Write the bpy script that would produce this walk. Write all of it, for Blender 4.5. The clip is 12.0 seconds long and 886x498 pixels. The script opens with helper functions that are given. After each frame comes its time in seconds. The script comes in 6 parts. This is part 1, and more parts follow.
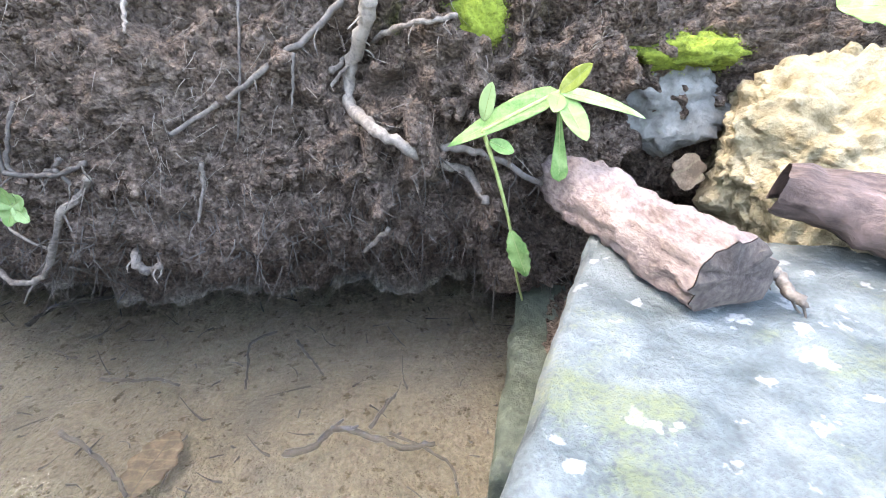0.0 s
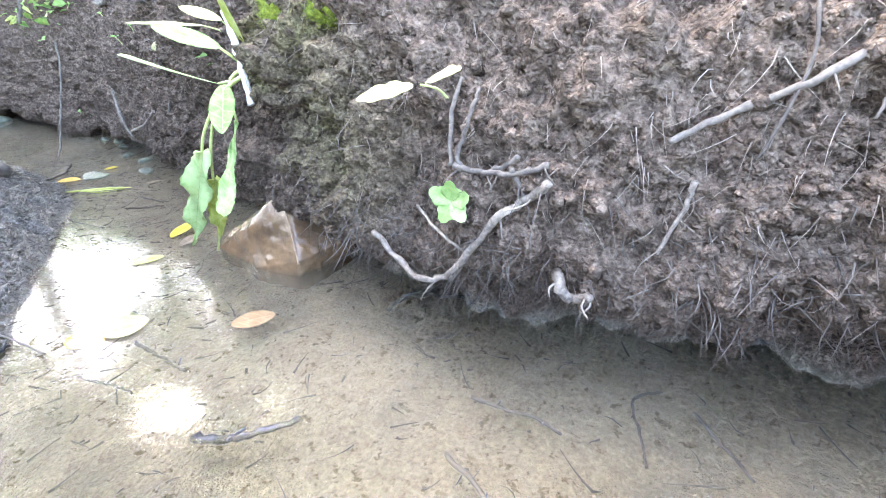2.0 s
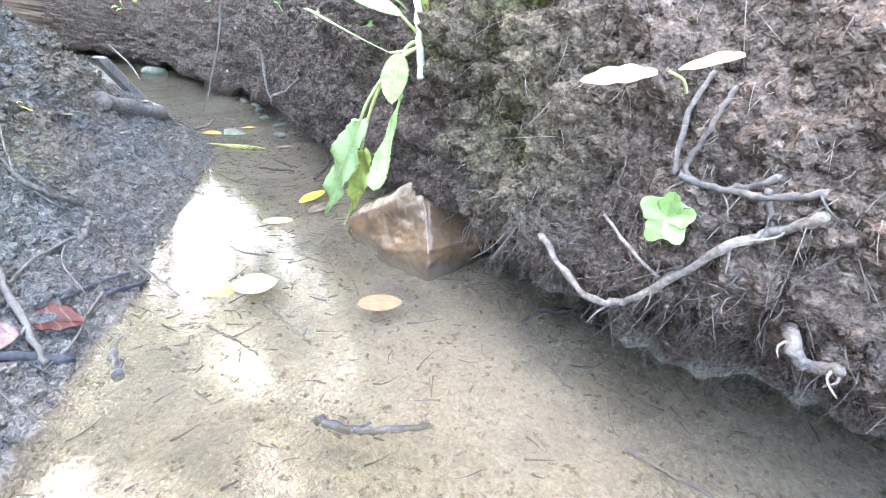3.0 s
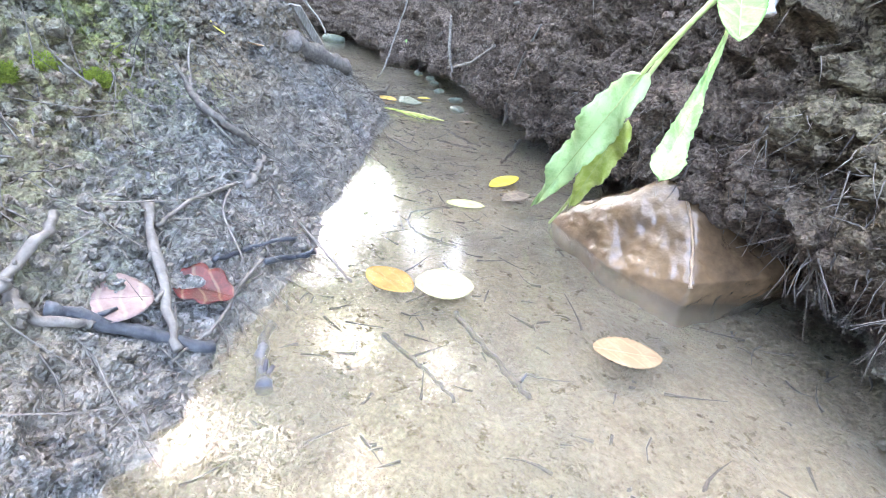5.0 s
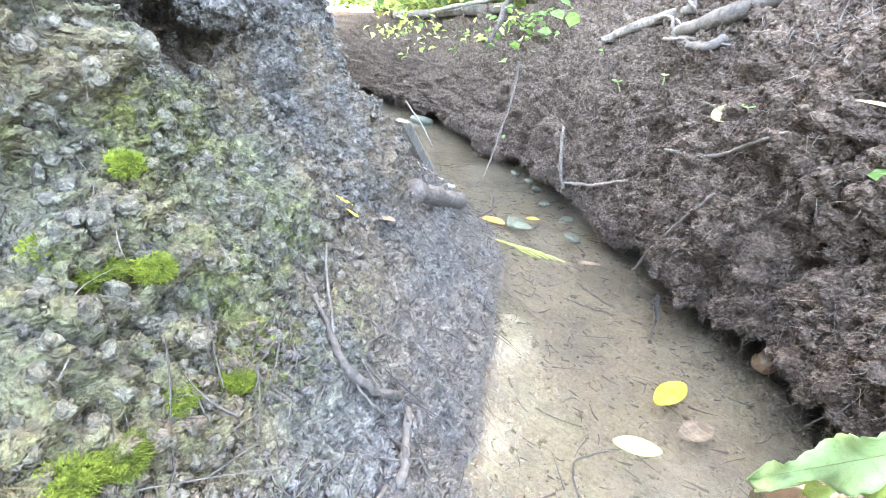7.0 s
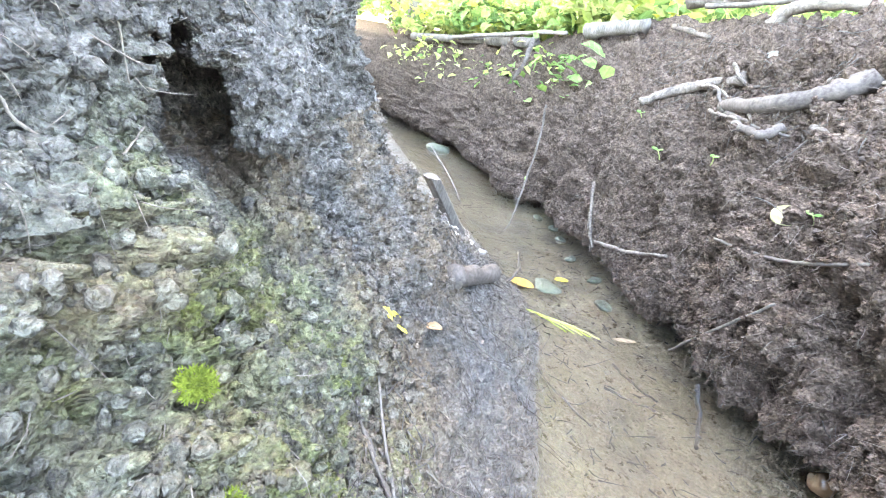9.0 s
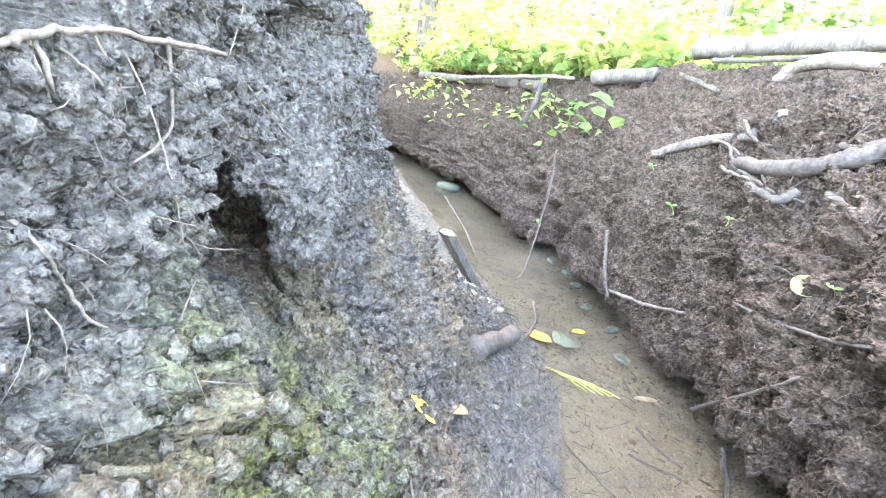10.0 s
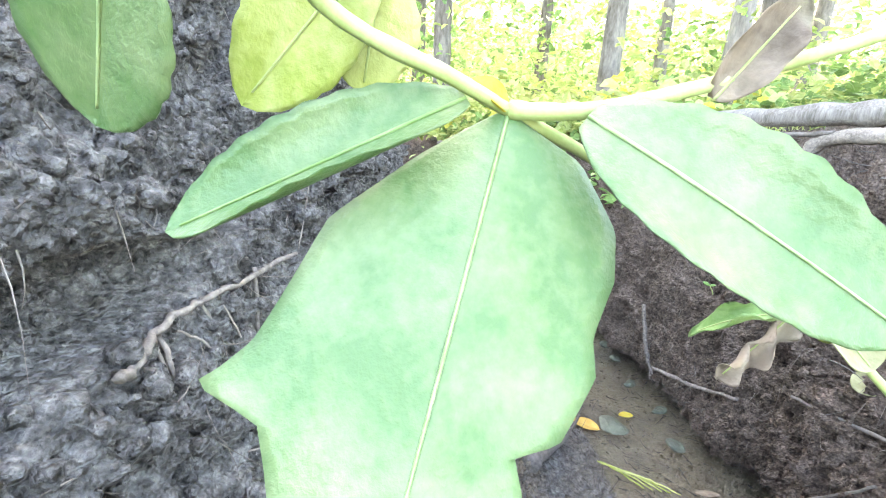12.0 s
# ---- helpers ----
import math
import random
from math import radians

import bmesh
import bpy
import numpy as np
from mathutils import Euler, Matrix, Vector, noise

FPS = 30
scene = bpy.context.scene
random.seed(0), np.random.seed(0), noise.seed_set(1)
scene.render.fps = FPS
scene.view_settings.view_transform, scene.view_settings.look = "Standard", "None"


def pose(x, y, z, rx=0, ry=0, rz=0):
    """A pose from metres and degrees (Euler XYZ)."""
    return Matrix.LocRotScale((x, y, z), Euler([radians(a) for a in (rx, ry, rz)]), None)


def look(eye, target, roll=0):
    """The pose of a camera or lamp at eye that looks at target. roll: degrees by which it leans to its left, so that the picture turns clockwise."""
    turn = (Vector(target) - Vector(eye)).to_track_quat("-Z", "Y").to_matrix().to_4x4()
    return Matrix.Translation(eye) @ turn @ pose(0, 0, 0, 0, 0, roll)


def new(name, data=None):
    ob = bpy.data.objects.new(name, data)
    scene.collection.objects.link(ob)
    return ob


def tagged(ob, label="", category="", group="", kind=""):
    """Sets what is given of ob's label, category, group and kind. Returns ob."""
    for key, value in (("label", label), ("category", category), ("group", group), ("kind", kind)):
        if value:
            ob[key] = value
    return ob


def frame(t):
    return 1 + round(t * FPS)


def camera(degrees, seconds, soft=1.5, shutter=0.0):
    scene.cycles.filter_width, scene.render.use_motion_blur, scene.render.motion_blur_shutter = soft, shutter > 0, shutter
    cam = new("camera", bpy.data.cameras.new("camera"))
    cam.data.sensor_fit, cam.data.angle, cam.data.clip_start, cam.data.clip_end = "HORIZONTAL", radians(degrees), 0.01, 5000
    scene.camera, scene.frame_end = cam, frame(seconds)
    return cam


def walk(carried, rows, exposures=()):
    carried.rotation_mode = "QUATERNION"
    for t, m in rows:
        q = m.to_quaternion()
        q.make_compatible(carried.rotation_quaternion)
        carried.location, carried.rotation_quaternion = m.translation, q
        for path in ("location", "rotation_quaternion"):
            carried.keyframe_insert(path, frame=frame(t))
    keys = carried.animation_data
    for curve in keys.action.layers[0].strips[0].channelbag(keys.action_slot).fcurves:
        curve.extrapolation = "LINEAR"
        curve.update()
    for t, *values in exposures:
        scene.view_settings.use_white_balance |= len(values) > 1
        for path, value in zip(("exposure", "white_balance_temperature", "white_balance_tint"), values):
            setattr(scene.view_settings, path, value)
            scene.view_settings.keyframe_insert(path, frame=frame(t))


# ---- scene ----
cam = camera(85.1, 12.0, soft=1.0)
METRES, EYE, TILT, LEAN, TURN = 4.3, 1.32, -28.6, 0.9, 0.0
ROWS = [
    (0.0, 0.0, 0.0, 0.0, -0.0, 0.0, 0.0),
    (0.5, -0.0527, 0.0344, -0.007, 3.74, -0.44, -1.35),
    (1.0, -0.1031, 0.0535, 0.0166, 6.88, -0.56, -3.58),
    (1.5, -0.152, 0.059, 0.0255, 15.38, -0.66, -5.5),
    (2.0, -0.1966, 0.0586, 0.01, 23.75, -1.86, -10.56),
    (2.5, -0.2502, 0.0466, 0.0108, 29.49, -2.92, -16.46),
    (3.0, -0.2791, 0.0681, -0.0133, 33.39, -3.82, -20.89),
    (5.0, -0.4455, 0.1324, -0.068, 49.55, -10.51, -29.95),
    (5.5, -0.5019, 0.1246, -0.0638, 52.58, -12.01, -31.99),
    (6.0, -0.5484, 0.1088, -0.0503, 54.43, -11.51, -33.23),
    (6.5, -0.5968, 0.0919, -0.0219, 56.21, -10.32, -32.94),
    (7.0, -0.6321, 0.0797, 0.0093, 57.28, -9.79, -32.48),
    (9.0, -0.7171, 0.0252, 0.0618, 57.53, -9.79, -34.59),
    (9.5, -0.7303, 0.0029, 0.0834, 57.9, -9.12, -34.37),
    (10.0, -0.7422, -0.0136, 0.1042, 58.44, -7.95, -33.36),
    (10.5, -0.748, -0.0282, 0.1246, 58.94, -6.74, -32.27),
    (11.0, -0.7577, -0.0504, 0.1328, 59.84, -5.67, -31.07),
    (11.5, -0.7645, -0.0612, 0.1415, 60.82, -5.09, -30.0),
    (12.0, -0.7707, -0.069, 0.159, 60.9, -3.84, -29.38),
]
walk(cam, [(t, pose(0, 0, EYE, TILT, LEAN, TURN) @ pose(METRES * x, METRES * y, METRES * z, 90 + pitch, roll, yaw)) for t, x, y, z, yaw, pitch, roll in ROWS],
     exposures=((0.0, 4.7, 7400, 14), (1.0, 5.0, 7200, 14), (2.0, 5.65, 7200, 14), (3.0, 5.8, 7200, 14), (5.0, 5.85, 7200, 14), (6.5, 6.15, 7600, 14), (9.0, 6.2, 7800, 14), (11.0, 5.85, 7800, 14), (12.0, 5.25, 7800, 14)))

# ---- light ----
SUN_UP, SUN_TURN = radians(54), radians(285)
world = bpy.data.worlds.new("sky")
scene.world = world
world.use_nodes = True
sky = world.node_tree.nodes.new("ShaderNodeTexSky")
sky.sky_type, sky.sun_disc, sky.sun_elevation, sky.sun_rotation = "NISHITA", False, SUN_UP, SUN_TURN
sky.air_density, sky.dust_density, sky.ozone_density = 1.0, 2.0, 0.6
backdrop = world.node_tree.nodes["Background"]
world.node_tree.links.new(sky.outputs[0], backdrop.inputs[0])
backdrop.inputs[1].default_value = 0.15
sun = new("sun", bpy.data.lights.new("sun", "SUN"))
sun.data.energy, sun.data.angle, sun.data.color = 0.9, radians(40), (1.0, 0.97, 0.93)
sun.matrix_world = look((0, 0, 0), (math.sin(SUN_TURN) * -math.cos(SUN_UP), math.cos(SUN_TURN) * -math.cos(SUN_UP), -math.sin(SUN_UP)))


# ---- noise on arrays of places ----
def lattice(ix, iy, iz, seed):
    h = (ix.astype(np.int64) * 374761393 + iy.astype(np.int64) * 668265263 + iz.astype(np.int64) * 2147483647 + seed * 1274126177) & 0xFFFFFFFF
    h = ((h ^ (h >> 13)) * 1274126177) & 0xFFFFFFFF
    h = ((h ^ (h >> 16)) * 2246822519) & 0xFFFFFFFF
    return ((h ^ (h >> 15)) & 0xFFFF) / 65535.0


def value_noise(p, size, seed=0):
    """Smooth noise from -1 to 1 whose lumps are about size metres wide."""
    q = p / size
    i = np.floor(q)
    f = q - i
    f = f * f * f * (f * (f * 6 - 15) + 10)
    i = i.astype(np.int64)
    out = np.zeros(len(p))
    for dx in (0, 1):
        for dy in (0, 1):
            for dz in (0, 1):
                w = (f[:, 0] if dx else 1 - f[:, 0]) * (f[:, 1] if dy else 1 - f[:, 1]) * (f[:, 2] if dz else 1 - f[:, 2])
                out += w * lattice(i[:, 0] + dx, i[:, 1] + dy, i[:, 2] + dz, seed)
    return out * 2 - 1


def lumps(p, size, seed=0):
    """Cell noise: 1 in the middle of a clod, falling to 0 between clods."""
    q = p / size
    i = np.floor(q).astype(np.int64)
    best = np.full(len(p), 9.0)
    for dx in (-1, 0, 1):
        for dy in (-1, 0, 1):
            for dz in (-1, 0, 1):
                c = i + np.array((dx, dy, dz))
                d = np.zeros(len(p))
                for k in range(3):
                    d += (c[:, k] + lattice(c[:, 0], c[:, 1], c[:, 2], seed + 7 * k) - q[:, k]) ** 2
                best = np.minimum(best, d)
    return np.clip(1 - np.sqrt(best), 0, 1)


# ---- materials ----
def material(name):
    m = bpy.data.materials.new(name)
    m.use_nodes = True
    return m, m.node_tree.nodes, m.node_tree.links, m.node_tree.nodes["Principled BSDF"]


def noise_node(n, l, scale, detail=4.0, rough=0.6, where=None):
    t = n.new("ShaderNodeTexNoise")
    t.inputs["Scale"].default_value, t.inputs["Detail"].default_value, t.inputs["Roughness"].default_value = scale, detail, rough
    if where is not None:
        l.new(where, t.inputs["Vector"])
    return t.outputs["Fac"]


def ramp(n, l, fac, *stops):
    r = n.new("ShaderNodeValToRGB")
    while len(r.color_ramp.elements) < len(stops):
        r.color_ramp.elements.new(0.5)
    for e, (at, c) in zip(r.color_ramp.elements, stops):
        e.position, e.color = at, (*c, 1) if len(c) == 3 else c
    l.new(fac, r.inputs[0])
    return r.outputs[0]


def mixed(n, l, fac, a, b, blend="MIX"):
    x = n.new("ShaderNodeMix")
    x.data_type, x.blend_type = "RGBA", blend
    for s, v in ((x.inputs[0], fac), (x.inputs[6], a), (x.inputs[7], b)):
        if isinstance(v, (int, float)):
            s.default_value = v
        elif isinstance(v, tuple):
            s.default_value = (*v, 1)
        else:
            l.new(v, s)
    return x.outputs[2]


def maths(n, l, op, a, b, clamp=False):
    x = n.new("ShaderNodeMath")
    x.operation, x.use_clamp = op, clamp
    for s, v in zip(x.inputs, (a, b)):
        if isinstance(v, (int, float)):
            s.default_value = v
        else:
            l.new(v, s)
    return x.outputs[0]


def bump(n, l, bsdf, height, depth, strength=1.0):
    b = n.new("ShaderNodeBump")
    b.inputs["Strength"].default_value, b.inputs["Distance"].default_value = strength, depth
    l.new(height, b.inputs["Height"])
    l.new(b.outputs[0], bsdf.inputs["Normal"])


def simple(name, dark, light, scale=30.0, rough=0.7, relief=0.003, stretch=(1, 1, 1), gloss=0.18):
    """A surface that varies between two colours at two scales, with fine relief, along the object's own axes."""
    m, n, l, b = material(name)
    co = n.new("ShaderNodeTexCoord")
    mp = n.new("ShaderNodeMapping")
    mp.inputs["Scale"].default_value = stretch
    l.new(co.outputs["Object"], mp.inputs[0])
    fine = noise_node(n, l, scale, 6, 0.65, mp.outputs[0])
    wide = noise_node(n, l, scale / 7, 3, 0.5, mp.outputs[0])
    f = maths(n, l, "ADD", maths(n, l, "MULTIPLY", fine, 0.6), maths(n, l, "MULTIPLY", wide, 0.4))
    info = n.new("ShaderNodeObjectInfo")
    f = maths(n, l, "ADD", f, maths(n, l, "MULTIPLY", maths(n, l, "SUBTRACT", info.outputs["Random"], 0.5), 0.12))
    l.new(ramp(n, l, f, (0.36, dark), (0.64, light)), b.inputs["Base Color"])
    b.inputs["Roughness"].default_value, b.inputs["Specular IOR Level"].default_value = rough, gloss
    bump(n, l, b, fine, relief)
    return m


def attribute(n, name):
    a = n.new("ShaderNodeAttribute")
    a.attribute_name = name
    return a.outputs["Fac"]


def soil_material():
    m, n, l, b = material("soil")
    where = n.new("ShaderNodeNewGeometry").outputs["Position"]
    fine = noise_node(n, l, 62, 6, 0.62, where)
    mid = noise_node(n, l, 22, 6, 0.65, where)
    wide = noise_node(n, l, 2.6, 4, 0.55, where)
    grain = maths(n, l, "ADD", maths(n, l, "MULTIPLY", fine, 0.5), maths(n, l, "MULTIPLY", mid, 0.5))
    brown = ramp(n, l, grain, (0.36, (0.030, 0.021, 0.016)), (0.50, (0.092, 0.068, 0.053)), (0.65, (0.190, 0.148, 0.118)))
    grey = ramp(n, l, grain, (0.36, (0.030, 0.028, 0.026)), (0.50, (0.102, 0.096, 0.089)), (0.65, (0.220, 0.209, 0.194)))
    sand = ramp(n, l, grain, (0.32, (0.060, 0.044, 0.030)), (0.50, (0.140, 0.110, 0.080)), (0.70, (0.250, 0.205, 0.155)))
    bed = ramp(n, l, grain, (0.34, (0.068, 0.059, 0.041)), (0.5, (0.175, 0.155, 0.117)), (0.64, (0.278, 0.253, 0.204)))
    litter = ramp(n, l, grain, (0.3, (0.028, 0.024, 0.014)), (0.5, (0.062, 0.059, 0.028)), (0.68, (0.118, 0.099, 0.050)))
    moss = ramp(n, l, fine, (0.3, (0.034, 0.046, 0.007)), (0.52, (0.105, 0.130, 0.019)), (0.7, (0.211, 0.223, 0.050)))
    c = mixed(n, l, attribute(n, "grey"), brown, grey)
    patch = maths(n, l, "MULTIPLY", attribute(n, "sand"), ramp(n, l, wide, (0.40, (0, 0, 0)), (0.56, (1, 1, 1))))
    c = mixed(n, l, patch, c, sand)
    bed = mixed(n, l, ramp(n, l, wide, (0.50, (0, 0, 0)), (0.66, (0.7, 0.7, 0.7))), bed, (0.062, 0.066, 0.064))
    c = mixed(n, l, attribute(n, "bed"), c, bed)
    c = mixed(n, l, attribute(n, "litter"), c, litter)
    mossy = maths(n, l, "MULTIPLY", attribute(n, "moss"), ramp(n, l, mid, (0.36, (0.1, 0.1, 0.1)), (0.56, (1, 1, 1))), True)
    c = mixed(n, l, mossy, c, moss)
    l.new(c, b.inputs["Base Color"])
    wet = maths(n, l, "MULTIPLY", attribute(n, "wet"), ramp(n, l, mid, (0.35, (1, 1, 1)), (0.65, (0.45, 0.45, 0.45))), True)
    l.new(maths(n, l, "SUBTRACT", 0.92, maths(n, l, "MULTIPLY", wet, 0.70)), b.inputs["Roughness"])
    l.new(maths(n, l, "ADD", 0.08, maths(n, l, "MULTIPLY", wet, 0.5)), b.inputs["Specular IOR Level"])
    clods = n.new("ShaderNodeTexVoronoi")
    clods.inputs["Scale"].default_value, clods.inputs["Detail"].default_value = 52, 1.5
    shift = n.new("ShaderNodeVectorMath")
    shift.operation = "MULTIPLY_ADD"
    shift.inputs[1].default_value = (0.03, 0.03, 0.03)
    wander = n.new("ShaderNodeTexNoise")
    wander.inputs["Scale"].default_value, wander.inputs["Detail"].default_value = 26, 4
    l.new(where, wander.inputs["Vector"])
    l.new(wander.outputs["Color"], shift.inputs[0])
    l.new(where, shift.inputs[2])
    l.new(shift.outputs[0], clods.inputs["Vector"])
    crumbly = maths(n, l, "MULTIPLY", clods.outputs["Distance"], -1.1)
    bump(n, l, b, maths(n, l, "ADD", maths(n, l, "ADD", fine, mid), crumbly), 0.026)
    return m


def water_material():
    m, n, l, b = material("water")
    n.remove(b)
    clear, silt, shine = n.new("ShaderNodeBsdfTransparent"), n.new("ShaderNodeBsdfDiffuse"), n.new("ShaderNodeBsdfGlossy")
    murk, film, fr = n.new("ShaderNodeMixShader"), n.new("ShaderNodeMixShader"), n.new("ShaderNodeFresnel")
    clear.inputs[0].default_value, silt.inputs[0].default_value = (0.93, 0.90, 0.84, 1), (0.19, 0.165, 0.12, 1)
    shine.inputs["Roughness"].default_value, fr.inputs["IOR"].default_value = 0.01, 1.42
    where = n.new("ShaderNodeNewGeometry").outputs["Position"]
    w = n.new("ShaderNodeBump")
    w.inputs["Strength"].default_value, w.inputs["Distance"].default_value = 0.28, 0.006
    l.new(maths(n, l, "ADD", noise_node(n, l, 7, 3, 0.5, where), maths(n, l, "MULTIPLY", noise_node(n, l, 38, 3, 0.6, where), 0.45)), w.inputs["Height"])
    l.new(w.outputs[0], shine.inputs["Normal"])
    l.new(w.outputs[0], fr.inputs["Normal"])
    l.new(ramp(n, l, noise_node(n, l, 1.3, 4, 0.6, where), (0.3, (0.06, 0.06, 0.06)), (0.7, (0.34, 0.34, 0.34))), murk.inputs[0])
    l.new(clear.outputs[0], murk.inputs[1])
    l.new(silt.outputs[0], murk.inputs[2])
    l.new(fr.outputs[0], film.inputs[0])
    l.new(murk.outputs[0], film.inputs[1])
    l.new(shine.outputs[0], film.inputs[2])
    l.new(film.outputs[0], n["Material Output"].inputs[0])
    return m


SOIL, WATER = soil_material(), water_material()


# ---- ground: one sheet across the gully, from horizon to horizon ----
def curve_of(*pairs):
    xs, ys = zip(*sorted(pairs))
    return lambda x: np.interp(x, xs, ys)


left_foot = curve_of((3, -0.5), (0, -0.5), (-1.9, -0.1), (-2.5, 0.15), (-2.81, 0.42), (-3.0, 0.55), (-3.35, 0.88), (-3.8, 1.2), (-4.2, 1.5), (-4.9, 2.05), (-5.5, 2.27), (-6.4, 2.4), (-7.8, 2.62), (-10.2, 3.1), (-13, 3.0))
right_face = curve_of((3, 1.9), (0.6, 1.72), (-0.4, 1.62), (-1.0, 1.55), (-1.5, 1.6), (-2.0, 1.72), (-2.6, 1.98), (-3.1, 2.2), (-3.65, 2.4), (-4.1, 2.58), (-4.5, 2.82), (-5.3, 3.1), (-7, 3.52), (-9, 3.75), (-11.4, 3.62), (-13, 3.4))
right_lip = curve_of((3, 0.10), (0.42, 0.10), (0.28, 0.25), (0.12, 0.56), (0.0, 0.58), (-0.3, 0.52), (-0.6, 0.47), (-1.1, 0.47), (-1.6, 0.41), (-2.0, 0.36), (-2.4, 0.33), (-3.3, 0.24), (-4.0, 0.15), (-6, 0.13), (-13, 0.12))


def right_edge(x):
    return right_face(x) + 0.36


left_stretch = curve_of((-3.9, 1.0), (-4.3, 1.06), (-4.65, 1.14), (-5.1, 1.0), (-5.5, 0.93), (-5.75, 1.0), (-6.7, 1.75), (-13, 2.0))
left_rise = curve_of((-1.5, 0.55), (-3.0, 0.95), (-3.6, 1.0), (-5.6, 1.0), (-6.0, 0.88), (-6.7, 0.62), (-13, 0.6))
right_rise = curve_of((3, 1.0), (-5.6, 1.0), (-7.1, 0.93), (-9, 0.8), (-11.4, 0.72), (-13, 0.7))


def across(x):
    """The profile at x as rows of (y, z, grain of the mesh in steps to the next row)."""
    f, a, b, e = left_foot(x), right_face(x), left_stretch(x), right_edge(x)
    k, r, lip = left_rise(x), right_rise(x), right_lip(x)
    o = np.ones_like(x)
    rows = [(-400 * o, 2.6 * o, 6), (-40 * o, 2.6 * o, 14), (f - 4.5 * b, 2.62 * k, 14), (f - 2.3 * b, 2.45 * k, 20), (f - 1.8 * b, 2.26 * k, 26), (f - 1.58 * b, 2.06 * k, 40),
            (f - 1.43 * b, 1.70 * k, 52), (f - 1.33 * b, 1.32 * k, 50), (f - 1.18 * b, 0.98 * k, 52), (f - 0.88 * b, 0.66 * k, 38), (f - 0.66 * b, 0.44 * k, 42), (f - 0.30 * b, 0.20 * k, 30), (f, 0.0 * o, 22),
            (f + 0.22, -0.06 * o, 50), ((f + e) / 2, -0.085 * o, 50), (e - 0.12, -0.06 * o, 12), (e + 0.05, 0.05 * o, 16), (a + 0.24, 0.75 * lip, 18), (a + 0.01, lip, 28),
            (a - 0.03, lip + 0.27, 32), (a, 0.90 * r, 32), (a + 0.08, 1.2 * r, 32), (a + 0.26, 1.5 * r, 34), (a + 0.72, 1.94 * r, 24), (a + 2.6, 2.15 * r, 30), (40 * o, 2.3 * r, 8), (400 * o, 2.3 * o, 0)]
    return rows


